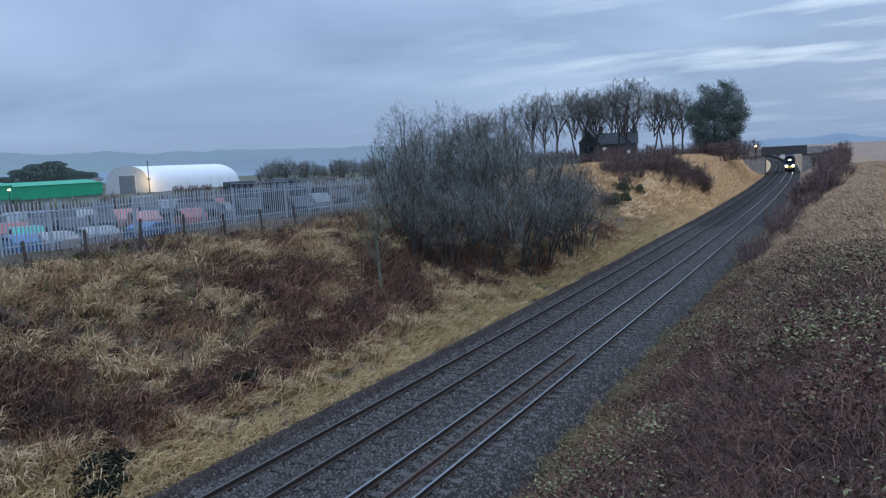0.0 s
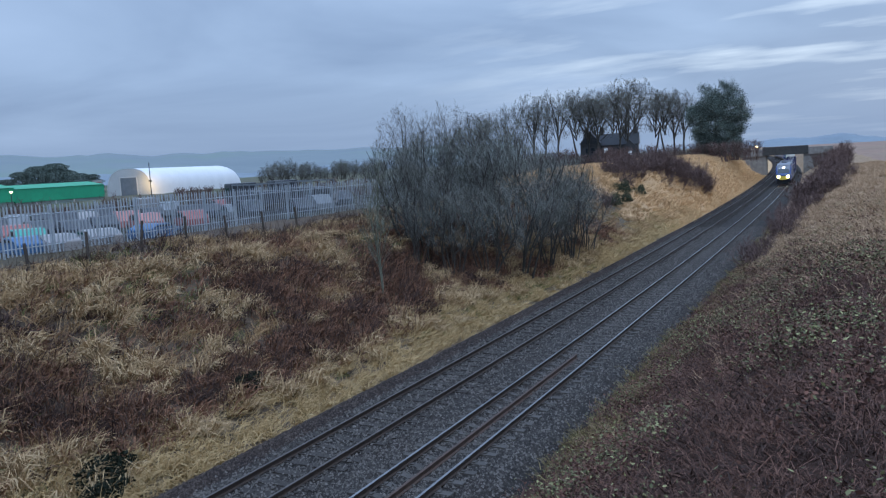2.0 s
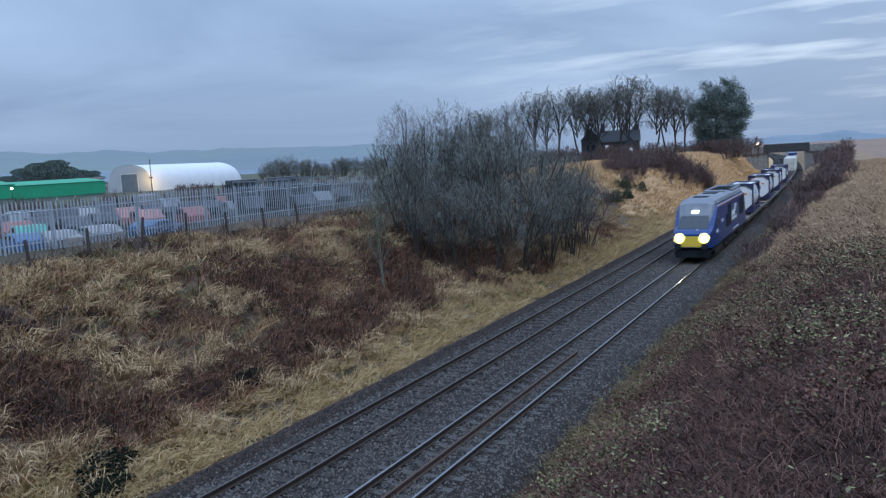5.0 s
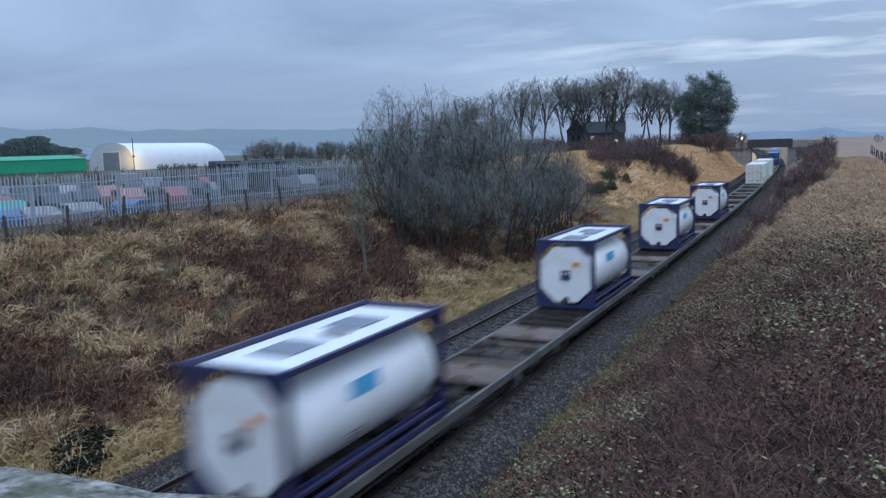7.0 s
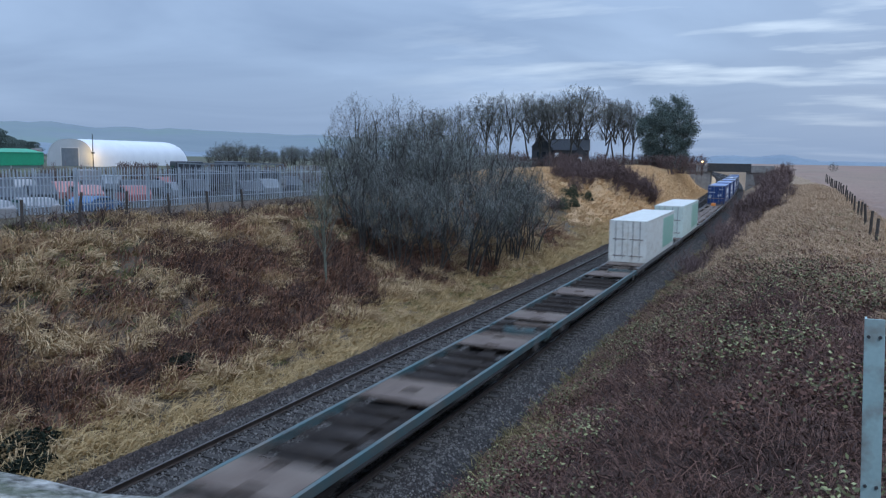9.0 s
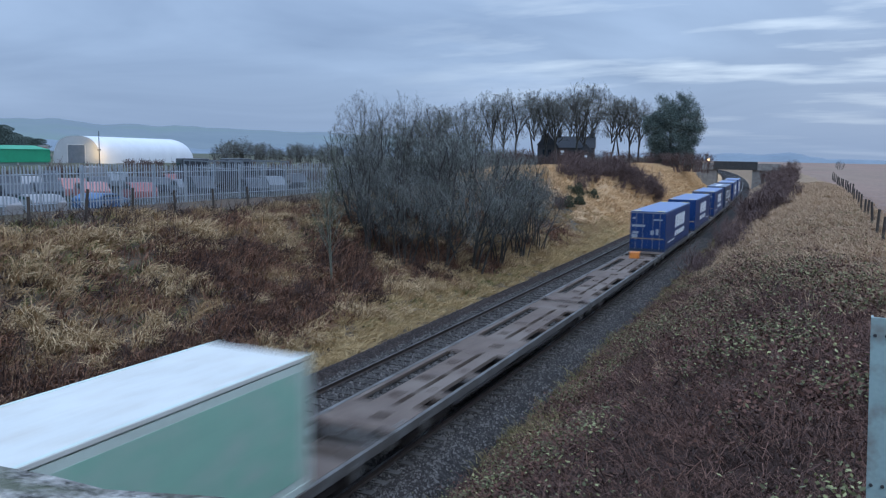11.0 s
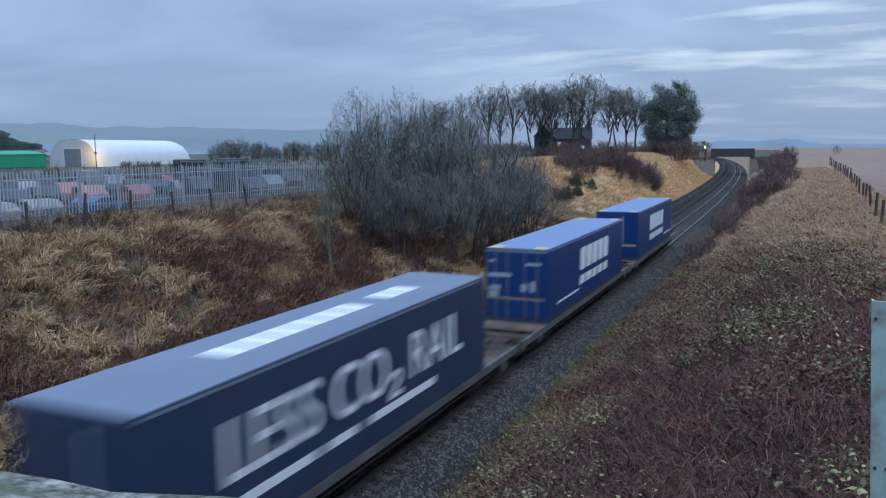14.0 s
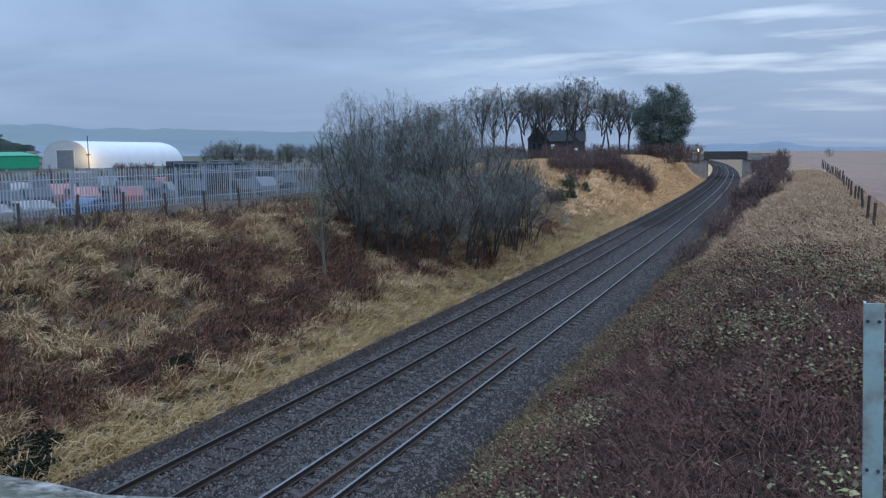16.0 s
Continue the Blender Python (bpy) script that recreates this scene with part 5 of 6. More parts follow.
def green_sheds():
    for a0, d0, a1, d1, z, name in ((-61.0, 150, -55.5, 158, 7.6, 1), (-55.4, 160, -50.3, 172, 7.3, 2)):
        p, q = Vector(bearing(a0, d0, 0)), Vector(bearing(a1, d1, 0))
        d = q - p
        L = d.length
        sh = tagged(new("shed"), "long low shed with bright green cladding", "shed")
        part("wall", Geo().box(0, L, 0, 8, 3.4, z - 2.4), M_GREENSIDE, sh)
        part("fascia", Geo().box(-0.2, L + 0.2, -0.15, 8.1, z - 2.4, z), M_GREEN, sh, "bright green cladding band")
        roof = part("roof", Geo().prism([(-0.3, z), (4, z + 0.7), (8.3, z)], -0.2, L + 0.2, "x"), M_GREEN, sh)
        for i in range(int(L / 4)):
            part("pillar", Geo().box(i * 4, i * 4 + 0.2, -0.1, 0.0, 3.4, z - 2.4), M_WHITEWOOD, sh)
        sh.matrix_world = Matrix.Translation((p.x, p.y, 0)) @ pose(0, 0, 0, 0, 0, math.degrees(math.atan2(d.y, d.x)))
    s = tagged(new("sign_board"), "white and red sign board on posts", "sign")
    part("board", Geo().box(-1.3, 1.3, -0.05, 0.05, 3.0, 4.7, 0.02), M_WHITEP, s)
    part("red_panel", Geo().box(-0.9, 0.9, -0.07, 0.0, 3.4, 4.1), M_REDP, s)
    for x in (-1.0, 0.9):
        part("post", Geo().box(x, x + 0.1, -0.05, 0.05, 0, 3.0), M_STEELBRIDGE, s)
    s.matrix_world = Matrix.Translation(bearing(-50.6, 185, 4.6)) @ pose(0, 0, 0, 0, 0, 50) @ Matrix.Scale(0.75, 4)
    for i, (a, d, z, k) in enumerate(((-55.6, 150, 6.9, 0.22), (-6.45, 222, 7.3, 0.2))):
        lp = tagged(new("yard_lamp" if i == 0 else "street_lamp"), "glowing sodium lamp on a post", "lamp")
        part("post", Geo().tube([(0, 0, -4), (0, 0, -0.1)], [0.07, 0.05], 6), M_STEELBRIDGE, lp)
        part("lantern", Geo().lathe([(-0.12, 0.05), (-0.08, k), (0.08, k), (0.14, 0.05)], 10, "z"), glow("lamp_glow", (1.0, 0.62, 0.2) if i == 0 else (1.0, 0.42, 0.12), 30), lp)
        lp.matrix_world = Matrix.Translation(bearing(a, d, z))
    # dark conifers by the sheds
    rg = np.random.default_rng(21)
    kinds = []
    for a, d, k in ((-54.9, 205, 1.0), (-54.0, 210, 1.15), (-53.0, 206, 1.2), (-52.4, 212, 1.0), (-55.8, 208, 0.8), (-56.6, 210, 0.7), (-51.6, 225, 0.9), (-50.9, 228, 0.85)):
        if len(kinds) < 2:
            t = tagged(new("evergreen_tree"), "dark bushy evergreen beside the sheds", "tree")
            part("trunk", Geo().tube([(0, 0, -0.5), (0, 0, 7)], [0.2, 0.05], 6), M_BARK, t)
            n = 9000
            h = 0.6 + 6.6 * rg.random(n)
            r = 3.4 * np.sqrt(np.maximum(0.05, 1 - ((h - 3.2) / 4.3) ** 2)) * np.sqrt(rg.random(n)) * (1 + 0.2 * np.sin(h * 4))
            ang = rg.random(n) * 6.283
            q = np.c_[r * np.cos(ang), r * np.sin(ang), h]
            u = rg.normal(0, 1, (n, 3)); u /= np.linalg.norm(u, axis=1)[:, None]
            w = np.cross(u, rg.normal(0, 1, (n, 3))); w /= np.linalg.norm(w, axis=1)[:, None]
            v = np.stack([q - u * 0.12, q + w * 0.08, q + u * 0.12, q - w * 0.08], 1).reshape(-1, 3)
            part("crown", soup("crown", v, (np.arange(n) * 4)[:, None] + [[0, 1, 2, 3]], M_HAZEGREEN), None, t)
            kinds.append(t)
        else:
            t = copy_thing(kinds[len(kinds) % 2], Matrix.Identity(4)); kinds.append(t)
        t.matrix_world = Matrix.Translation(bearing(a, d, 3.4)) @ pose(0, 0, 0, 0, 0, a * 50) @ Matrix.Scale(k * 1.05, 4)


green_sheds()
# ---- the train: loco and eight twin wagons; front ends on the line at ten seconds ----
M_NAVY = mat("blue_curtain_vinyl", (0.008, 0.039, 0.15), (0.0065, 0.032, 0.125), 0.38, scale=0.8, fine=9, bump=0.06, dist=0.012, dirt=(0.018, 0.048, 0.13), dirt_amount=0.4, spec=0.4)
# roof blue made paler than the sides: sky reflection put into the colour
M_SKYROOFBLUE = mat("pale_blue_roof", (0.16, 0.225, 0.40), (0.14, 0.20, 0.36), 0.45, scale=0.6, fine=6, bump=0.08, dist=0.01, dirt=(0.21, 0.265, 0.38), dirt_amount=0.5)
M_SLATE = mat("slate_blue_curtain", (0.028, 0.045, 0.09), (0.022, 0.036, 0.075), 0.4, scale=0.8, fine=9, bump=0.06, dist=0.012, dirt=(0.05, 0.065, 0.10), dirt_amount=0.4)
M_SLATEROOF = mat("slate_roof", (0.16, 0.19, 0.26), (0.13, 0.16, 0.22), 0.5, scale=0.6, fine=6, bump=0.08, dist=0.01)
M_WHITE = mat("white_enamel", (0.78, 0.79, 0.80), (0.70, 0.71, 0.72), 0.32, scale=0.8, fine=20, bump=0.02, dist=0.004, dirt=(0.55, 0.54, 0.50), dirt_amount=0.4, dirt_scale=1.2)
M_FRAMEBLUE = mat("indigo_frame_paint", (0.024, 0.03, 0.10), (0.022, 0.025, 0.07), 0.45, scale=2, fine=20, bump=0.05, dist=0.004, dirt=(0.10, 0.07, 0.08), dirt_amount=0.4, dirt_scale=2)
M_GREENBOX = mat("pale_green_container", (0.58, 0.66, 0.60), (0.50, 0.58, 0.53), 0.5, scale=1, fine=10, bump=0.06, dirt=(0.40, 0.42, 0.36), dirt_amount=0.4, dirt_scale=2.5)
M_OFFWHITE = mat("off_white_container", (0.66, 0.66, 0.61), (0.56, 0.56, 0.52), 0.5, scale=1, fine=10, bump=0.06, dirt=(0.45, 0.40, 0.33), dirt_amount=0.5, dirt_scale=2.5)
M_DECK = mat("rusty_deck", (0.16, 0.122, 0.10), (0.098, 0.073, 0.061), 0.8, scale=1.5, fine=18, bump=0.3, dist=0.01, dirt=(0.20, 0.165, 0.14), dirt_amount=0.6, spec=0.2)
M_SILL = mat("worn_sill", (0.10, 0.092, 0.085), (0.065, 0.058, 0.054), 0.7, scale=1.5, fine=18, bump=0.2, dist=0.01, dirt=(0.20, 0.205, 0.20), dirt_amount=0.6, dirt_scale=1.5)
M_TEALSILL = mat("teal_sill", (0.045, 0.11, 0.12), (0.08, 0.085, 0.082), 0.6, scale=1.5, fine=18, bump=0.2, dist=0.01, dirt=(0.14, 0.12, 0.10), dirt_amount=0.6, dirt_scale=1.5)
M_UNDER = mat("underframe_grime", (0.035, 0.03, 0.028), (0.06, 0.05, 0.045), 0.85, scale=3, fine=20, bump=0.3, spec=0.1)
M_YELLOW = mat("yellow_marking", (0.75, 0.58, 0.10), (0.62, 0.47, 0.09), 0.5, bump=0.02)
M_PLATE = mat("pale_marking_plate", (0.36, 0.40, 0.46), (0.26, 0.29, 0.35), 0.6, bump=0.02, scale=6)
M_BUFF = mat("buff_marking", (0.36, 0.26, 0.16), (0.28, 0.20, 0.12), 0.6, bump=0.02)
M_ORANGE = mat("orange_paint", (0.75, 0.26, 0.05), (0.6, 0.2, 0.04), 0.5, bump=0.05)
M_LOGO = mat("white_lettering", (0.78, 0.80, 0.82), (0.72, 0.74, 0.76), 0.45, bump=0)
M_SKYBLUE = mat("sky_blue_decal", (0.12, 0.46, 0.72), (0.10, 0.40, 0.66), 0.4, bump=0)
M_LOCOBLUE = mat("loco_blue", (0.010, 0.045, 0.19), (0.008, 0.038, 0.16), 0.28, scale=0.8, fine=12, bump=0.02, dist=0.004)
M_LOCOGREY = mat("loco_roof_grey", (0.19, 0.21, 0.25), (0.15, 0.17, 0.205), 0.55, scale=0.9, fine=10, bump=0.06, dirt=(0.10, 0.11, 0.13), dirt_amount=0.6)
M_GRILLE = mat("dark_grille", (0.014, 0.017, 0.021), (0.022, 0.025, 0.03), 0.7, scale=2, fine=60, bump=0.4, dist=0.01, spec=0.1)
M_CABGLASS = mat("cab_glass", (0.05, 0.06, 0.07), (0.035, 0.045, 0.05), 0.1, bump=0)
M_YELLOWEND = mat("yellow_warning_panel", (0.70, 0.52, 0.05), (0.62, 0.45, 0.05), 0.4, bump=0.02)
M_HEADLAMP = glow("headlamp_glow", (1.0, 0.97, 0.70), 60)
M_LAMPHALO = glow("lit_reflector", (1.0, 0.84, 0.22), 3.0)
M_TOPLAMP = glow("top_lamp_glow", (1.0, 0.98, 0.80), 26)
RUN = []


def bogie(parent, y):
    b = part("bogie", Geo().box(-1.02, -0.92, y - 1.35, y + 1.35, 0.36, 0.62, 0.02).box(0.92, 1.02, y - 1.35, y + 1.35, 0.36, 0.62, 0.02).box(-0.95, 0.95, y - 0.2, y + 0.2, 0.4, 0.62), M_UNDER, parent)
    for dy in (-0.9, 0.9):
        for x in (-0.82, 0.70):
            part("wheel", Geo().lathe([(x, 0.1), (x, 0.36), (x + 0.02, 0.40), (x + 0.10, 0.40), (x + 0.12, 0.36), (x + 0.12, 0.1)], 20, "x", (0, y + dy, 0.40)), M_UNDER, b)
        for x in (-1.06, 0.98):
            part("axlebox", Geo().box(x, x + 0.08, y + dy - 0.14, y + dy + 0.14, 0.28, 0.52, 0.02), M_UNDER, b)
    return b


def holed_plate(g, x0, x1, y0, y1, z0, z1, holes):
    """A plate with rectangular holes in a row along y: (hole centre y, centre x, half size)."""
    edge = y0
    for cy, cx, h in sorted(holes):
        g.box(x0, x1, edge, cy - h, z0, z1)
        g.box(x0, cx - h * 1.25, cy - h, cy + h, z0, z1)
        g.box(cx + h * 1.25, x1, cy - h, cy + h, z0, z1)
        edge = cy + h
    g.box(x0, x1, edge, y1, z0, z1)
    return g


def flat_wagon(label, sill, slotted=False):
    w = tagged(new("container_wagon"), label, "wagon", "wagons of the train")
    L = 9.6
    for x in (-1.25, 1.13):
        part("side_sill", Geo().box(x, x + 0.12, -L, L, 0.73, 0.97, 0.015), sill, w)
    part("centre_spine", Geo().box(-0.28, 0.28, -L + 0.2, L - 0.2, 0.46, 0.68, 0.01), M_UNDER, w)
    part("floor_pan", Geo().box(-1.12, 1.12, -5.6, 5.6, 0.50, 0.54), M_UNDER, w)
    if not slotted:
        for y0, y1 in ((-L + 1.7, -6.3), (6.3, L - 1.7)):
            part("deck_plate", holed_plate(Geo(), -1.12, 1.12, y0, y1, 0.90, 0.965, [((y0 + y1) / 2 - 0.75, 0.1, 0.22), ((y0 + y1) / 2 + 0.6, -0.1, 0.16)]), M_DECK, w)
        part("deck_plate", holed_plate(Geo(), -1.12, 1.12, -1.0, 1.0, 0.90, 0.965, [(0.0, 0.0, 0.2)]), M_DECK, w)
        for y in (-5.2, -4.0, -2.8, -1.8, 1.8, 2.8, 4.0, 5.2):
            part("crossbeam", Geo().box(-1.12, 1.12, y - 0.09, y + 0.09, 0.72, 0.90, 0.01), M_UNDER, w)
    else:
        for y0, y1 in ((-L, -7.6), (-1.3, 1.3), (7.6, L)):
            part("deck_plate", holed_plate(Geo(), -1.12, 1.12, y0, y1, 0.90, 0.965, [((y0 + y1) / 2, 0.3, 0.18)]), M_DECK, w)
        for y0, y1 in ((-7.6, -1.3), (1.3, 7.6)):
            c = (y0 + y1) / 2
            part("deck_beam", holed_plate(Geo(), -0.52, 0.12, y0, y1, 0.84, 0.96, [(c - 2.3, -0.2, 0.16), (c - 0.4, -0.2, 0.2), (c + 1.7, -0.2, 0.16)]), M_DECK, w)
            part("deck_beam", holed_plate(Geo(), 0.30, 0.74, y0, y1, 0.84, 0.96, [(c - 1.4, 0.52, 0.1), (c + 0.9, 0.52, 0.1)]), M_DECK, w)
            part("deck_beam", Geo().box(-1.12, -0.98, y0, y1, 0.86, 0.96, 0.01), M_DECK, w)
        for y in (-6.2, -3.9, 3.9, 6.2):
            part("crossbeam", Geo().box(-0.5, 1.12, y - 0.16, y + 0.16, 0.80, 0.956, 0.01), M_DECK, w)
    for x in (-1.2, 0.98):
        for y in (-9.0, -4.6, -0.4, 4.6, 9.0):
            part("twistlock", Geo().box(x, x + 0.18, y - 0.1, y + 0.1, 0.965, 1.0, 0.01), M_SILL, w)
    for y in (-7.2, 7.2):
        bogie(w, y)
    for y in (-L, L):
        for x in (-0.87, 0.87):
            part("buffer", Geo().lathe([(y, 0.09), (y + 0.14 * (1 if y > 0 else -1), 0.09), (y + 0.15 * (1 if y > 0 else -1), 0.2), (y + 0.19 * (1 if y > 0 else -1), 0.2)], 14, "y", (x, 0, 0.86)), M_UNDER, w)
        e = 1 if y < 0 else -1
        part("drawhook", Geo().box(-0.05, 0.05, min(y, y - e * 0.35), max(y, y - e * 0.35), 0.80, 0.92, 0.02), M_UNDER, w)
        for x in (-0.42, 0.38):
            part("brake_hose", Geo().tube([(x, y, 0.72), (x, y - e * 0.14, 0.60), (x + 0.04, y - e * 0.22, 0.42)], [0.028, 0.028, 0.03], 6), M_UNDER, w)
        r = 0.7 if slotted else 1.65
        g = Geo()
        for x in (-1.12, 0.40):
            g.box(x, x + 0.72, min(y + e * 0.08, y + e * r), max(y + e * 0.08, y + e * r), 0.74, 0.78)
        part("end_platform", g, M_UNDER, w)
        if not slotted:
            part("end_crossbeam", Geo().box(-1.12, 1.12, y + e * 0.95 - 0.1, y + e * 0.95 + 0.1, 0.70, 0.90, 0.01), M_DECK, w)
            part("end_locker", Geo().box(-1.0, -0.45, min(y + e * 0.2, y + e * 0.6), max(y + e * 0.2, y + e * 0.6), 0.78, 1.02, 0.03), M_UNDER, w)
        part("handwheel", Geo().lathe([(1.27, 0.16), (1.30, 0.19), (1.33, 0.16)], 14, "x", (0, y + e * 1.6, 0.70)), M_SILL, w)
        part("end_beam", Geo().box(-1.25, 1.25, y - 0.06, y + 0.06, 0.6, 0.9), sill, w)
    part("brake_gear", Geo().box(-0.9, -0.4, -2.2, -0.6, 0.3, 0.55, 0.03).box(0.4, 0.9, 0.6, 2.4, 0.28, 0.55, 0.03), M_UNDER, w)
    return w


def tank_container():
    t = tagged(new("tank_container"), "white tank container in an indigo steel frame", "tank container", "tank containers")
    W, L, Z0, Z1 = 1.22, 3.20, 1.0, 3.81
    for x in (-W, W - 0.15):
        for y in (-L, L - 0.15):
            part("corner_post", Geo().box(x, x + 0.15, y, y + 0.15, Z0, Z1, 0.012), M_FRAMEBLUE, t)
        for z in (Z0 + 0.02, Z1 - 0.14):
            part("side_rail", Geo().box(x + 0.02, x + 0.13, -L + 0.15, L - 0.15, z, z + 0.12, 0.01), M_FRAMEBLUE, t)
        part("side_rail", Geo().box(x + 0.03, x + 0.12, -L + 0.15, L - 0.15, Z0 + 0.32, Z0 + 0.40, 0.01), M_FRAMEBLUE, t, "indigo lower rail")
    for y in (-L, L - 0.12):
        for z in (Z0 + 0.02, Z1 - 0.13):
            part("end_rail", Geo().box(-W + 0.15, W - 0.15, y, y + 0.12, z, z + 0.12, 0.01), M_FRAMEBLUE, t)
        for sx in (-1, 1):
            for z, dz in ((Z0 + 0.14, 0.55), (Z1 - 0.13, -0.55)):
                a = [(sx * (W - 0.15), z), (sx * (W - 0.15), z + dz), (sx * (W - 0.15 - 0.55), z)]
                part("gusset", Geo().prism(a, y + 0.02, y + 0.09, "y"), M_FRAMEBLUE, t)
    c = (0, 0, 2.38)
    r = 1.16
    tank = part("tank", Geo().lathe([(-3.10, 0.35), (-3.07, 0.75), (-2.97, 1.0), (-2.79, r - 0.03), (-2.62, r), (2.62, r), (2.79, r - 0.03), (2.97, 1.0), (3.07, 0.75), (3.10, 0.35)], 40, "y", c), M_WHITE, t, "glossy white tank barrel", smooth=True)
    octagon = [(1.22 * math.cos(radians(22.5 + 45 * i)), 2.38 + 1.22 * math.sin(radians(22.5 + 45 * i))) for i in range(8)]
    part("end_shroud", Geo().prism(octagon, -3.13, -2.87, "y"), M_WHITE, tank, "white octagonal end cladding")
    part("data_box", Geo().box(-0.2, 0.2, -3.19, -3.12, 2.18, 2.56, 0.02), M_FRAMEBLUE, tank)
    part("data_plate", Geo().box(-0.15, 0.15, -3.20, -3.18, 2.42, 2.46), M_LOGO, tank)
    part("hazard_plate", Geo().box(0.30, 0.58, -3.155, -3.135, 2.72, 2.90), M_ORANGE, tank)
    part("discharge_valve", Geo().lathe([(-3.18, 0.14), (-2.8, 0.16)], 14, "y", (0.0, 0, 1.32)), M_UNDER, tank)
    for x, e in ((1.138, 1), (-1.158, -1)):
        part("decal", Geo().box(x, x + 0.02, -0.95, 0.1, 2.66, 3.02), M_SKYBLUE, tank, "sky blue square decal")
        for k in range(3):
            part("text_bar", Geo().box(x, x + 0.016, -1.1 + 0.05 * k, -0.6, 1.96 - 0.09 * k, 2.0 - 0.09 * k), M_RIM, tank)
    walk_ = part("walkway", Geo().box(-1.05, 1.05, -3.05, 3.05, 3.63, 3.69, 0.01), M_WHITE, t, "white top walkway sheet")
    for y in (-1.35, 1.2):
        part("hatch", Geo().box(-0.55, 0.35, y - 0.6, y + 0.6, 3.69, 3.73, 0.01), M_LOCOGREY, walk_, "grey walkway grating")
    part("manlid", Geo().lathe([(3.62, 0.3), (3.76, 0.3), (3.78, 0.24)], 18, "z", (0.1, 0.1, 0)), M_RIM, walk_)
    for x in (-0.92, 0.86):
        part("cradle", Geo().box(x, x + 0.06, -2.5, 2.5, 1.12, 1.36, 0.01), M_FRAMEBLUE, t)
    return t


def box_body(w, length, z0, z1, bev=0.02):
    return Geo().box(-w / 2, w / 2, -length / 2, length / 2, z0, z1, bev)


def logo_blocks(parent, x, e, y0, z0, z1, width, count):
    """A row of plain white blocks with a dashed rule below, drawn on a side."""
    step = width / count
    for i in range(count):
        a = y0 + i * step
        k = step * 0.84
        prof = [(a - 0.02, z0 + 0.12), (a + 0.08, z0), (a + k - 0.14, z0), (a + k - 0.04, z0 + 0.1), (a + k + 0.06, z1 - 0.1), (a + k - 0.02, z1), (a + 0.16, z1), (a + 0.06, z1 - 0.12)]
        part("logo_block", Geo().prism(prof, x, x + e * 0.006, "x"), M_LOGO, parent)
        d0 = y0 + i * step + 0.02
        part("logo_dash", Geo().prism([(d0 - 0.10, z0 - 0.62), (d0 + step * 0.66, z0 - 0.62), (d0 + step * 0.80, z0 - 0.24), (d0 + 0.02, z0 - 0.24)], x, x + e * 0.006, "x"), M_LOGO, parent)


def words(parent, text, size, m, name="lettering"):
    cu = bpy.data.curves.new(name, "FONT")
    cu.body, cu.size, cu.extrude, cu.offset = text, size, 0.003, 0.006 * size
    cu.space_character = 1.0
    ob = bpy.data.objects.new(name, cu)
    scene.collection.objects.link(ob)
    bpy.context.view_layer.update()
    me = bpy.data.meshes.new_from_object(ob.evaluated_get(bpy.context.evaluated_depsgraph_get()))
    bpy.data.objects.remove(ob)
    me.transform(m)
    me.materials.clear(); me.materials.append(M_LOGO)
    return part(name, me, None, parent, "white lettering")


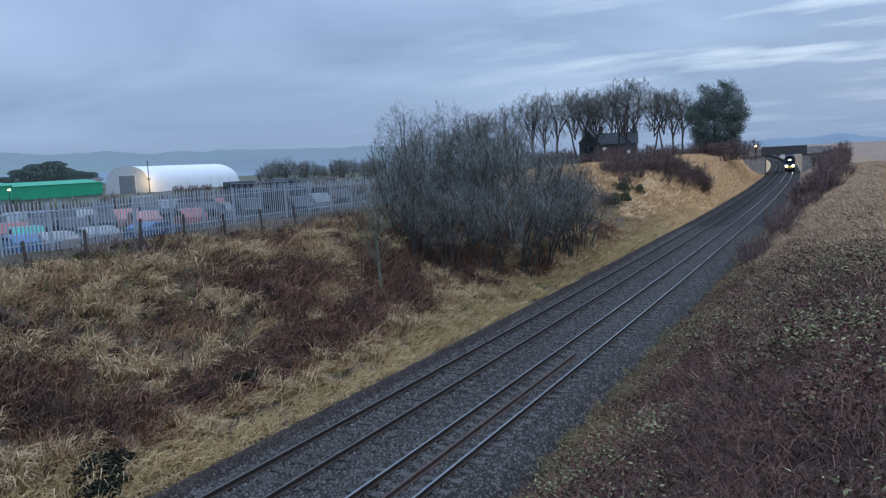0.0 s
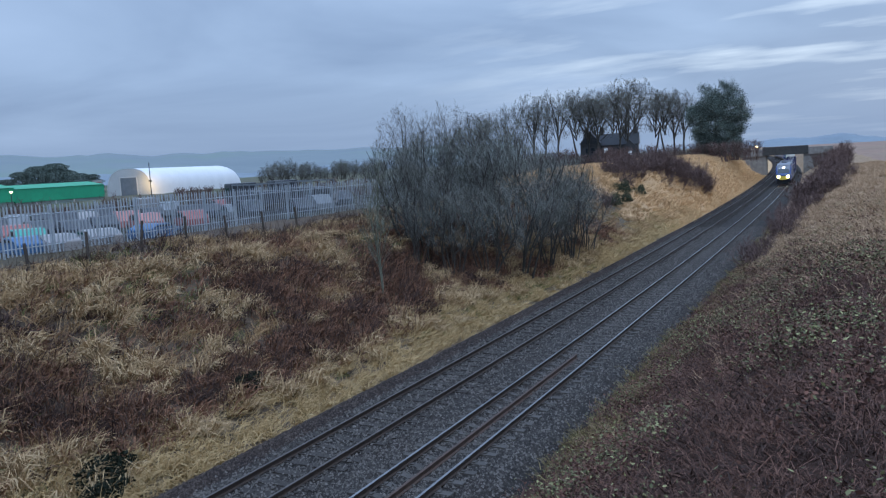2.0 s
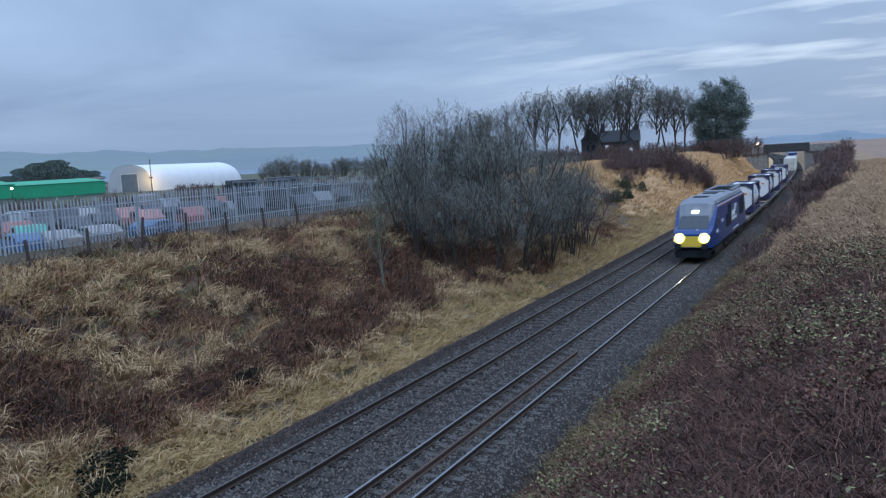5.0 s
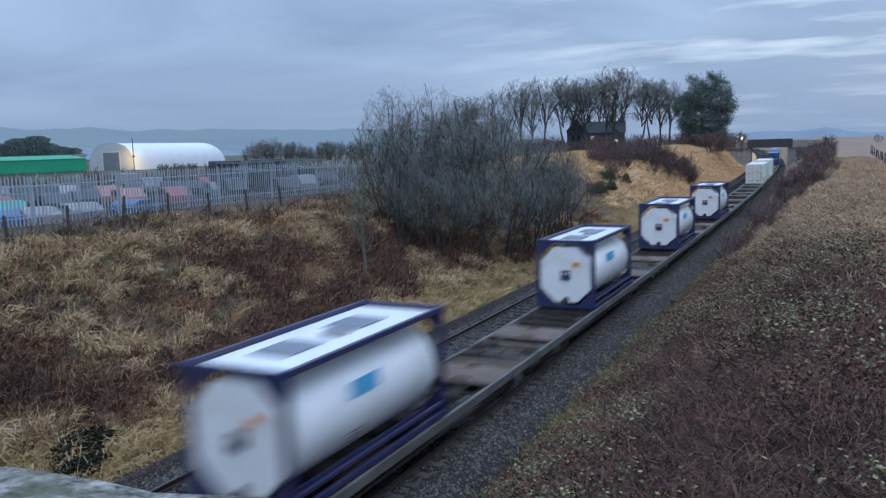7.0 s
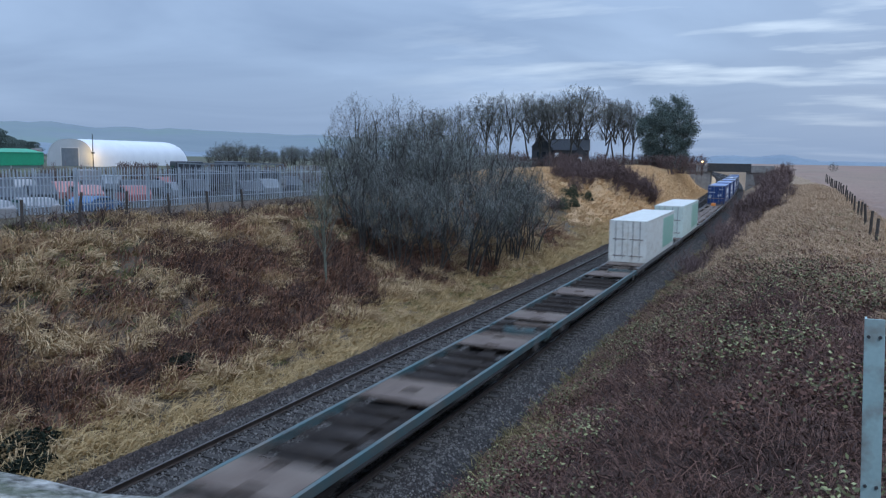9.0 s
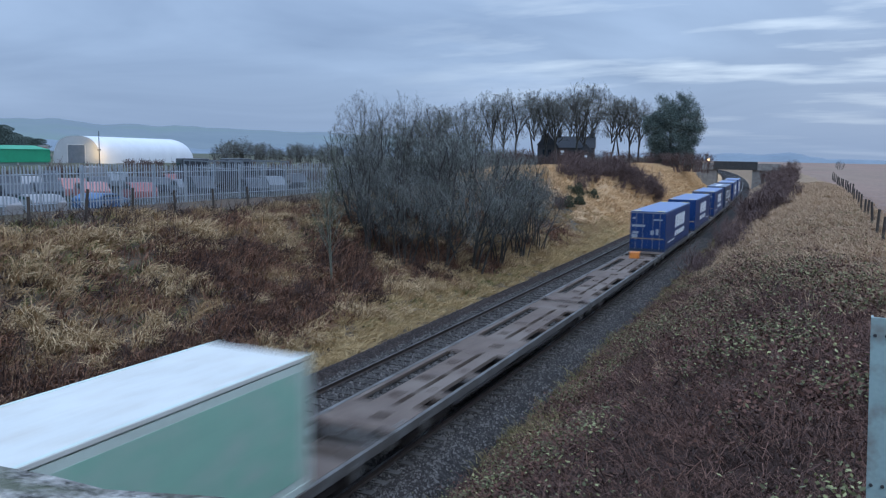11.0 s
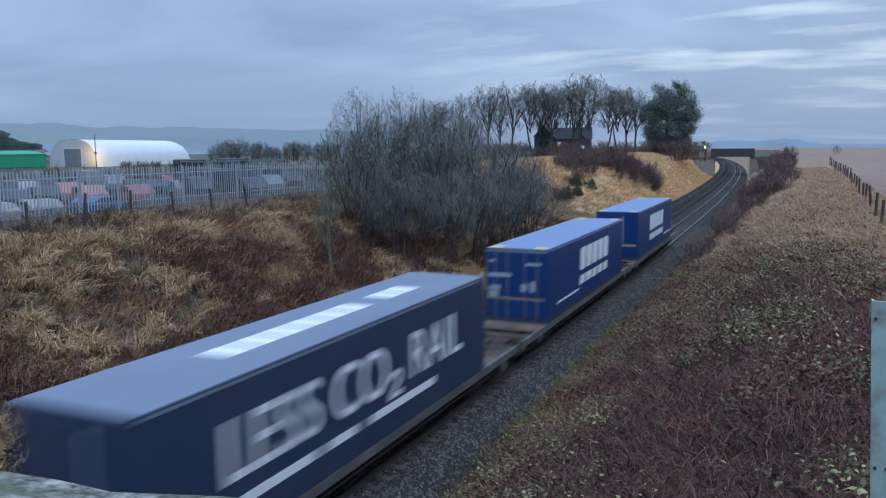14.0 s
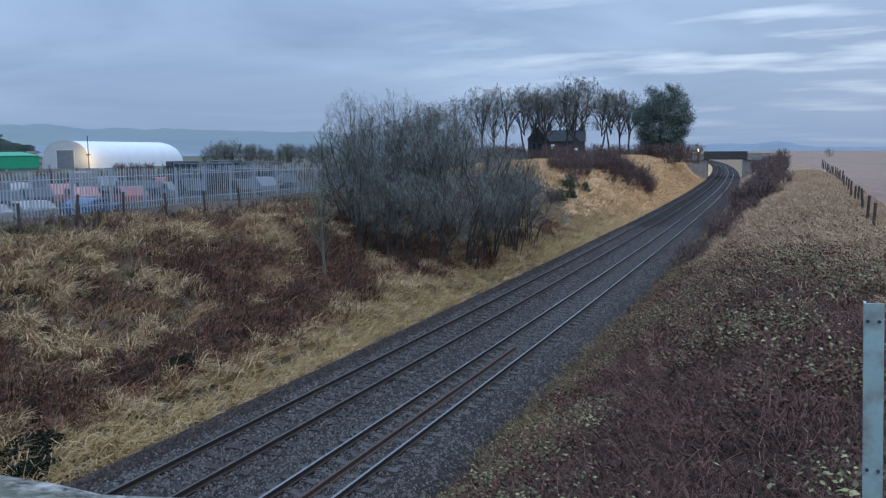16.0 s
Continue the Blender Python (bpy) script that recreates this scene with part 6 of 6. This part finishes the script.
def swap_body(doors, plain, label):
    """A 45 ft curtain-sided container; doors: its door end leads; plain: the slate one with a slogan."""
    c = tagged(new("swap_body"), label, "container", "curtain-sided containers")
    side, roof = (M_SLATE, M_SLATEROOF) if plain else (M_NAVY, M_SKYROOFBLUE)
    W, L, Z0, Z1 = 1.25, 7.1, 1.0, 3.85
    part("body", box_body(2 * W, 2 * L, Z0 + 0.16, Z1, 0.02), side, c)
    part("roof", Geo().box(-W + 0.03, W - 0.03, -L + 0.03, L - 0.03, Z1 - 0.005, Z1 + 0.012, 0.004), roof, c, "pale roof sheet with the sky's brightness in its colour")
    part("base_frame", Geo().box(-W, W, -L, L, Z0 - 0.03, Z0 + 0.16, 0.015), M_SLATE, c)
    for x in (-W - 0.006, W - 0.004):
        part("curtain_rail", Geo().box(x, x + 0.01, -L + 0.1, L - 0.1, Z1 - 0.10, Z1 - 0.04), roof, c)
        for i in range(23):
            y = -L + 0.35 + i * 0.594
            part("buckle_strap", Geo().box(x, x + 0.01, y, y + 0.045, Z0 + 0.06, Z0 + 0.30), M_SLATE, c)
    for x in (-W + 0.12, W - 0.62):
        for y in (-L + 0.15, L - 0.65):
            if not plain:
                part("roof_mark", Geo().box(x, x + 0.5, y, y + 0.5, Z1 + 0.012, Z1 + 0.018), M_YELLOW, c, "yellow lifting mark")
    for e, x in ((1, W + 0.002), (-1, -W - 0.002)):
        if plain:
            m = Matrix.Translation((x, 0, 0)) @ (pose(0, 0, 0, 90, 0, 90) if e > 0 else pose(0, 0, 0, 90, 0, -90))
            words(c, "LESS CO\u2082 RAIL", 1.62, m @ pose(-5.2, 2.05, 0))
            for y0, y1 in ((-4.9, -2.3), (-1.9, -0.7), (-0.1, 3.4)):
                part("slogan_rule", Geo().box(min(x, x + e * 0.006), max(x, x + e * 0.006), y0 * e if e > 0 else -y1, y1 if e > 0 else -y0, 1.52, 1.72), M_LOGO, c)
        else:
            logo_blocks(c, x, e, (-2.05 if doors else -2.75) if e > 0 else -3.4, 2.36, 3.34, 5.7, 5)
            part("stripe", Geo().box(min(x, x + e * 0.006), max(x, x + e * 0.006), *((-5.7, -2.3) if doors else (3.4, 6.5)), 1.53, 1.61), M_LOGO, c, "thin white stripe")
    if plain:
        for k in range(9):
            a = -3.7 + 0.92 * k
            if k != 6:
                part("roof_block", Geo().prism([(-0.42, a), (0.30, a + 0.08), (0.30, a + 0.80), (-0.42, a + 0.72)], Z1 + 0.012, Z1 + 0.02, "z"), M_LOGO, c)
    y = -L
    if doors:
        for x0, x1 in ((-W + 0.06, -0.01), (0.01, W - 0.06)):
            d = part("door", Geo().box(x0, x1, y - 0.035, y + 0.01, Z0 + 0.2, Z1 - 0.12, 0.012), side, c, "blue door leaf")
            for k in (0.3, 0.72):
                x = x0 + (x1 - x0) * k
                part("lock_rod", Geo().tube([(x, y - 0.06, Z0 + 0.15), (x, y - 0.06, Z1 - 0.1)], [0.02, 0.02], 6), M_RIM, d)
            for z in (1.5, 2.3, 3.1):
                part("hinge", Geo().box(x0 + 0.02 if x0 < 0 else x1 - 0.14, x0 + 0.14 if x0 < 0 else x1 - 0.02, y - 0.06, y - 0.03, z, z + 0.07), M_SLATE, d)
        part("header", Geo().box(-W, W, y - 0.04, y + 0.02, Z1 - 0.13, Z1 - 0.06, 0.01), M_RIM, c)
        for x0, x1, z0, z1 in ((-1.12, -0.2, 2.74, 2.90), (-1.12, -0.65, 2.24, 2.40), (0.4, 1.0, 3.22, 3.33), (0.58, 0.76, 2.2, 2.62), (-1.1, -0.9, 3.3, 3.42), (-1.12, -0.72, 1.96, 2.2), (0.2, 0.45, 2.2, 2.5)):
            part("plate", Geo().box(x0, x1, y - 0.045, y - 0.03, z0, z1), M_PLATE, c, "pale grey marking plate")
        part("marker_band", Geo().box(-W + 0.1, W - 0.1, y - 0.048, y - 0.03, 1.88, 1.94), M_BUFF, c)
    else:
        part("end_panel", Geo().box(-W + 0.12, W - 0.12, y - 0.03, y + 0.01, Z0 + 0.25, Z1 - 0.15, 0.01), side, c)
        part("conduit", Geo().box(0.30, 0.42, y - 0.06, y - 0.02, 2.0, Z1 - 0.25, 0.01), M_SLATEROOF, c, "pale vertical conduit")
        if not plain:
            part("marker_band", Geo().box(-0.6, W - 0.1, y - 0.05, y - 0.025, 1.80, 1.92), M_BUFF, c)
            part("plate", Geo().box(-0.75, -0.35, y - 0.045, y - 0.025, 3.15, 3.35), M_BUFF, c, "buff marking plate")
    return c


M_MINT = mat("mint_paint", (0.30, 0.52, 0.40), (0.26, 0.45, 0.35), 0.5, bump=0.03, dirt=(0.45, 0.5, 0.45), dirt_amount=0.5, dirt_scale=2)


def dry_container(material, label, panel=True):
    c = tagged(new("dry_container"), label, "container", "corrugated containers")
    W, L, Z0, Z1 = 1.23, 6.6, 1.0, 3.72
    g = Geo()
    n = 44
    for sx in (-1, 1):
        prof = []
        for i in range(n):
            y = -L + 0.12 + i * (2 * L - 0.24) / n
            k = (2 * L - 0.24) / n
            prof += [(y, 0.0), (y + k * 0.35, 0.0), (y + k * 0.5, 0.03), (y + k * 0.85, 0.03)]
        vs = [(sx * (W - p[1]), p[0], z) for p in prof for z in (Z0 + 0.12, Z1 - 0.1)]
        g.add(vs, [(2 * i, 2 * i + 1, 2 * i + 3, 2 * i + 2) for i in range(len(prof) - 1)])
    part("side_sheet", g, material, c, "corrugated side sheets")
    part("roof", Geo().box(-W + 0.02, W - 0.02, -L + 0.05, L - 0.05, Z1 - 0.08, Z1 - 0.01), M_OFFWHITE, c)
    part("floor", Geo().box(-W, W, -L, L, Z0 - 0.02, Z0 + 0.13, 0.01), material, c)
    for x in (-W, W - 0.12):
        for y in (-L, L - 0.12):
            part("corner_post", Geo().box(x, x + 0.12, y, y + 0.12, Z0, Z1, 0.01), material, c)
        part("top_rail", Geo().box(x, x + 0.08, -L, L, Z1 - 0.1, Z1, 0.01), material, c)
    if panel:
        for x in (-W - 0.006, W - 0.004):
            part("side_panel", Geo().box(x, x + 0.01, 0.6, L - 0.3, Z0 + 0.3, Z1 - 0.25), M_MINT, c, "pale green painted panel")
    for y in (-L, L - 0.06):
        for x0, x1 in ((-W + 0.12, -0.01), (0.01, W - 0.12)):
            d = part("door", Geo().box(x0, x1, y, y + 0.06, Z0 + 0.12, Z1 - 0.1, 0.01), material, c, "door leaf")
            for k in (0.28, 0.7):
                x = x0 + (x1 - x0) * k
                part("lock_rod", Geo().tube([(x, y - 0.03 if y < 0 else y + 0.09, Z0 + 0.1), (x, y - 0.03 if y < 0 else y + 0.09, Z1 - 0.05)], [0.022, 0.022], 6), M_RIM, d)
            for z in (1.35, 2.45):
                part("rust_band", Geo().box(x0 + 0.1, x1 - 0.1, y - 0.008, y + 0.01, z, z + 0.06), M_DECK, d)
    return c


def locomotive():
    k = tagged(new("locomotive"), "dark blue diesel locomotive with a grey roof and lit headlamps", "locomotive")
    L, W = 10.25, 1.34
    # body: cross-section drawn along, with raked cab ends
    def section(w, zt, zc):
        return [(-w, 0.93), (w, 0.93), (w, zc), (w - 0.16, zc + 0.1), (-w + 0.16, zc + 0.1), (-w, zc)]
    g = Geo()
    st = [(-L, W - 0.22, 1.75), (-L + 0.25, W - 0.12, 1.95), (-L + 0.95, W - 0.06, 2.2), (-L + 2.1, W, 3.25), (-L + 2.6, W, 3.52), (L - 2.6, W, 3.52), (L - 2.1, W, 3.25), (L - 0.95, W - 0.06, 2.2), (L - 0.25, W - 0.12, 1.95), (L, W - 0.22, 1.75)]
    vs, m = [], 6
    for y, w, zc in st:
        vs += [(x, y, z) for x, z in section(w, 0, zc)]
    g.add(vs, [tuple(range(m))[::-1], tuple(range((len(st) - 1) * m, len(st) * m))] + [(i * m + j, i * m + (j + 1) % m, (i + 1) * m + (j + 1) % m, (i + 1) * m + j) for i in range(len(st) - 1) for j in range(m)])
    body = part("body", g, M_LOCOBLUE, k, "glossy dark blue body shell")
    roof = Geo()
    st = [(-L + 0.85, 0.92, 2.12, 2.2), (-L + 1.35, 1.0, 2.62, 2.75), (-L + 2.05, 1.10, 3.42, 3.76), (-L + 3.0, 1.13, 3.64, 4.07), (L - 3.0, 1.13, 3.64, 4.07), (L - 2.05, 1.10, 3.42, 3.76), (L - 1.35, 1.0, 2.62, 2.75), (L - 0.85, 0.92, 2.12, 2.2)]
    vs = []
    for y, w, za, zb in st:
        vs += [(-w - 0.10, y, za - 0.1), (w + 0.10, y, za - 0.1), (w, y, (za + zb) / 2 + 0.05), (w - 0.35, y, zb), (-w + 0.35, y, zb), (-w, y, (za + zb) / 2 + 0.05)]
    roof.add(vs, [tuple(range(m))[::-1], tuple(range((len(st) - 1) * m, len(st) * m))] + [(i * m + j, i * m + (j + 1) % m, (i + 1) * m + (j + 1) % m, (i + 1) * m + j) for i in range(len(st) - 1) for j in range(m)])
    rf = part("roof", roof, M_LOCOGREY, k, "weathered grey roof")
    for y0, y1, w in ((-6.6, -5.6, 0.5), (-2.2, -1.2, 0.5)):
        part("roof_vent", Geo().box(-w, w, y0, y1, 4.04, 4.13, 0.04), M_GRILLE, rf)
    part("roof_fairing", Geo().box(-0.98, 0.98, 7.45, 8.5, 3.80, 4.20, 0.08), M_LOCOGREY, rf)
    for x in (-1.02, 0.84):
        part("roof_fairing", Geo().box(x, x + 0.18, 2.4, 7.45, 3.90, 4.15, 0.04), M_LOCOGREY, rf)
    part("roof_fairing", Geo().box(-0.8, 0.8, 0.0, 1.0, 4.00, 4.17, 0.05), M_LOCOGREY, rf)
    part("fan_housing", Geo().box(-0.84, 0.84, 2.4, 7.45, 3.95, 4.10, 0.02), M_GRILLE, rf)
    for y in (3.3, 4.6, 5.9):
        part("fan_ring", Geo().lathe([(4.08, 0.62), (4.16, 0.62), (4.16, 0.54), (4.10, 0.50)], 22, "z", (0, y, 0)), M_GRILLE, rf)
    part("exhaust", Geo().box(-0.4, 0.4, 1.2, 2.2, 4.04, 4.18, 0.04), M_GRILLE, rf)
    for sx in (-1, 1):
        x = sx * W
        box = lambda y0, y1, z0, z1, d=0.02: Geo().box(min(x, x + sx * d), max(x, x + sx * d), y0, y1, z0, z1, 0.004)
        part("cant_rail", box(-L + 2.5, L - 2.5, 3.46, 3.49, 0.03), M_ORANGE, body, "thin orange cant rail line")
        part("gutter", Geo().box(sx * 1.16 - 0.08, sx * 1.16 + 0.08, -L + 2.7, L - 2.7, 3.60, 3.66), M_GRILLE, rf)
        part("side_grille", box(-2.4, -0.7, 1.65, 3.25), M_GRILLE, body)
        part("side_grille", box(-3.5, -2.38, 1.65, 2.55), M_GRILLE, body)
        part("side_grille", box(4.7, 7.2, 1.9, 3.3), M_GRILLE, body)
        part("cab_door", box(-L + 3.0, -L + 3.6, 1.05, 2.95), M_LOCOBLUE, body)
        part("cab_window", box(-L + 2.2, -L + 2.85, 2.2, 2.75), M_PANE, body)
        part("cab_window", box(L - 2.85, L - 2.2, 2.2, 2.75), M_PANE, body)
        for y, z in ((-L + 1.9, 1.75), (-L + 4.4, 2.25), (L - 1.7, 2.3)):
            part("badge", box(y, y + 0.75 if y < 5 else y + 0.3, z, z + 0.22), M_LOGO, body)
        for i in range(4):
            part("logo_bar", box(1.2 - 0.10 * i, 2.85 - 0.22 * i, 2.92 - 0.15 * i, 3.0 - 0.15 * i, 0.024), M_LOGO, body)
        part("logo_bar", box(-0.25, 1.6, 2.2, 2.6, 0.024), M_LOGO, body)
        part("logo_bar", box(-0.25, 2.6, 1.88, 2.1, 0.024), M_LOGO, body)
        part("logo_disc", Geo().lathe([(x, 0.30), (x + sx * 0.022, 0.30)], 20, "x", (0, 2.2, 2.5)), M_TEAL, body)
        part("valance_line", box(0.6, 3.6, 1.12, 1.2, 0.024), M_LOGO, body)
    for e in (-1, 1):
        y = lambda d: e * (L - d)
        quad = lambda d0, z0, w0, d1, z1, w1, o: Geo().add([(-w0, y(d0) + e * o, z0), (w0, y(d0) + e * o, z0), (w1, y(d1) + e * o, z1), (-w1, y(d1) + e * o, z1), (-w0, y(d0) - e * 0.02, z0), (w0, y(d0) - e * 0.02, z0), (w1, y(d1) - e * 0.02, z1), (-w1, y(d1) - e * 0.02, z1)], [(0, 1, 2, 3), (4, 7, 6, 5), (0, 4, 5, 1), (1, 5, 6, 2), (2, 6, 7, 3), (3, 7, 4, 0)])
        part("windscreen", quad(0.72, 2.16, 1.02, 1.52, 2.98, 0.90, 0.20), M_CABGLASS, k, "pale reflecting windscreen")
        part("nose_panel", quad(-0.02, 1.0, 0.98, 0.02, 1.72, 0.98, 0.02), M_YELLOWEND, k, "yellow warning panel")
        part("skirt", Geo().box(-1.15, 1.15, min(y(0.1), y(0.7)), max(y(0.1), y(0.7)), 0.25, 0.75, 0.05), M_GRILLE, k)
        for x in (-0.87, 0.87):
            part("buffer", Geo().lathe([(y(0), 0.1), (y(-0.25), 0.1), (y(-0.27), 0.24), (y(-0.33), 0.24)], 16, "y", (x, 0, 1.05)), M_GRILLE, k)
    for x in (-0.80, 0.80):
        part("headlamp", Geo().lathe([(-L - 0.07, 0.14), (-L - 0.03, 0.20), (-L + 0.05, 0.20)], 16, "y", (x, 0, 1.58)), M_HEADLAMP, k, "bright glowing headlamp")
        # wide glowing disc added behind the lamp to draw its halo of glare
        part("reflector", Geo().lathe([(-L - 0.045, 0.31), (-L - 0.02, 0.34), (-L + 0.03, 0.34)], 20, "y", (x, 0, 1.58)), M_LAMPHALO, k, "added yellow glowing disc for the headlamp's halo of glare")
    part("top_lamp", Geo().box(-0.20, 0.20, -L + 1.62, -L + 1.80, 3.12, 3.30, 0.03), M_TOPLAMP, k, "bright glowing upper lamp")
    part("underframe", Geo().box(-1.2, 1.2, -L + 0.7, L - 0.7, 0.62, 0.96), M_GRILLE, k)
    part("fuel_tank", Geo().box(-1.2, 1.2, -2.6, 2.6, 0.22, 0.75, 0.08), M_UNDER, k)
    for yb in (-6.4, 6.4):
        bogie(k, yb)
        part("bogie_frame", Geo().box(-1.22, -1.05, yb - 1.9, yb + 1.9, 0.35, 0.72, 0.04).box(1.05, 1.22, yb - 1.9, yb + 1.9, 0.35, 0.72, 0.04), M_UNDER, k)
    return k


def enter(ob, s_front, length):
    RUN.append((ob, s_front + length / 2))
    return ob


def again_train(ob):
    return copy_thing(ob, Matrix.Identity(4))


enter(locomotive(), -125.2, 20.5)
WAGON = flat_wagon("long flat container wagon with a worn brown deck", M_SILL)
TEALWAGON = flat_wagon("empty flat container wagon with teal side sills", M_TEALSILL)
SLOTWAGON = flat_wagon("empty flat wagon with long slots in its rusty deck", M_SILL, True)
used = set()
for s0, kind in ((-104.1, WAGON), (-64.8, WAGON), (-25.5, TEALWAGON), (13.8, WAGON), (53.1, SLOTWAGON), (92.4, WAGON), (132.0, WAGON), (171.7, WAGON)):
    for d in (0.2, 19.9):
        w = kind if kind.name not in used else again_train(kind)
        used.add(kind.name)
        enter(w, s0 + d, 19.2)
stop = tagged(new("wheel_stop"), "orange equipment box standing on the wagon deck", "equipment box")
part("case", Geo().box(-0.40, 0.22, -0.28, 0.28, 0.967, 1.34, 0.05), M_ORANGE, stop)
part("lid", Geo().box(-0.42, 0.24, -0.30, 0.30, 1.34, 1.38, 0.02), M_ORANGE, stop)
enter(stop, 90.6, 0.7)
TANK = tank_container()
for i, s in enumerate((-97.3, -77.3, -58.2, -38.2)):
    enter(TANK if i == 0 else again_train(TANK), s - 0.17, 6.4)
enter(dry_container(M_OFFWHITE, "off-white corrugated container with rust-stained doors"), 17.0, 13.2)
enter(dry_container(M_GREENBOX, "pale green corrugated container behind the off-white one"), 36.4, 13.2)
DOORED = swap_body(True, False, "blue curtain-sided container with doors leading")
BLANK = swap_body(False, False, "blue curtain-sided container with a plain leading end")
SLOGAN = swap_body(False, True, "slate blue curtain-sided container with a white slogan")
for i, (ob, s) in enumerate(((DOORED, 95.7), (BLANK, 114.6), (DOORED, 135.3), (SLOGAN, 154.2), (DOORED, 175.1), (BLANK, 194.0))):
    enter(ob if i in (0, 1, 3) else again_train(ob), s - 0.48, 14.2)


def motions():
    for ob, s in RUN:
        walk(ob, [(t / 2, on_line(s - 36.35 * (t / 2 - 10) - 0.044 * (t / 2 - 10) ** 2 + 0.09 * max(0, t / 2 - 10.9) ** 2)) for t in range(33)])


motions()
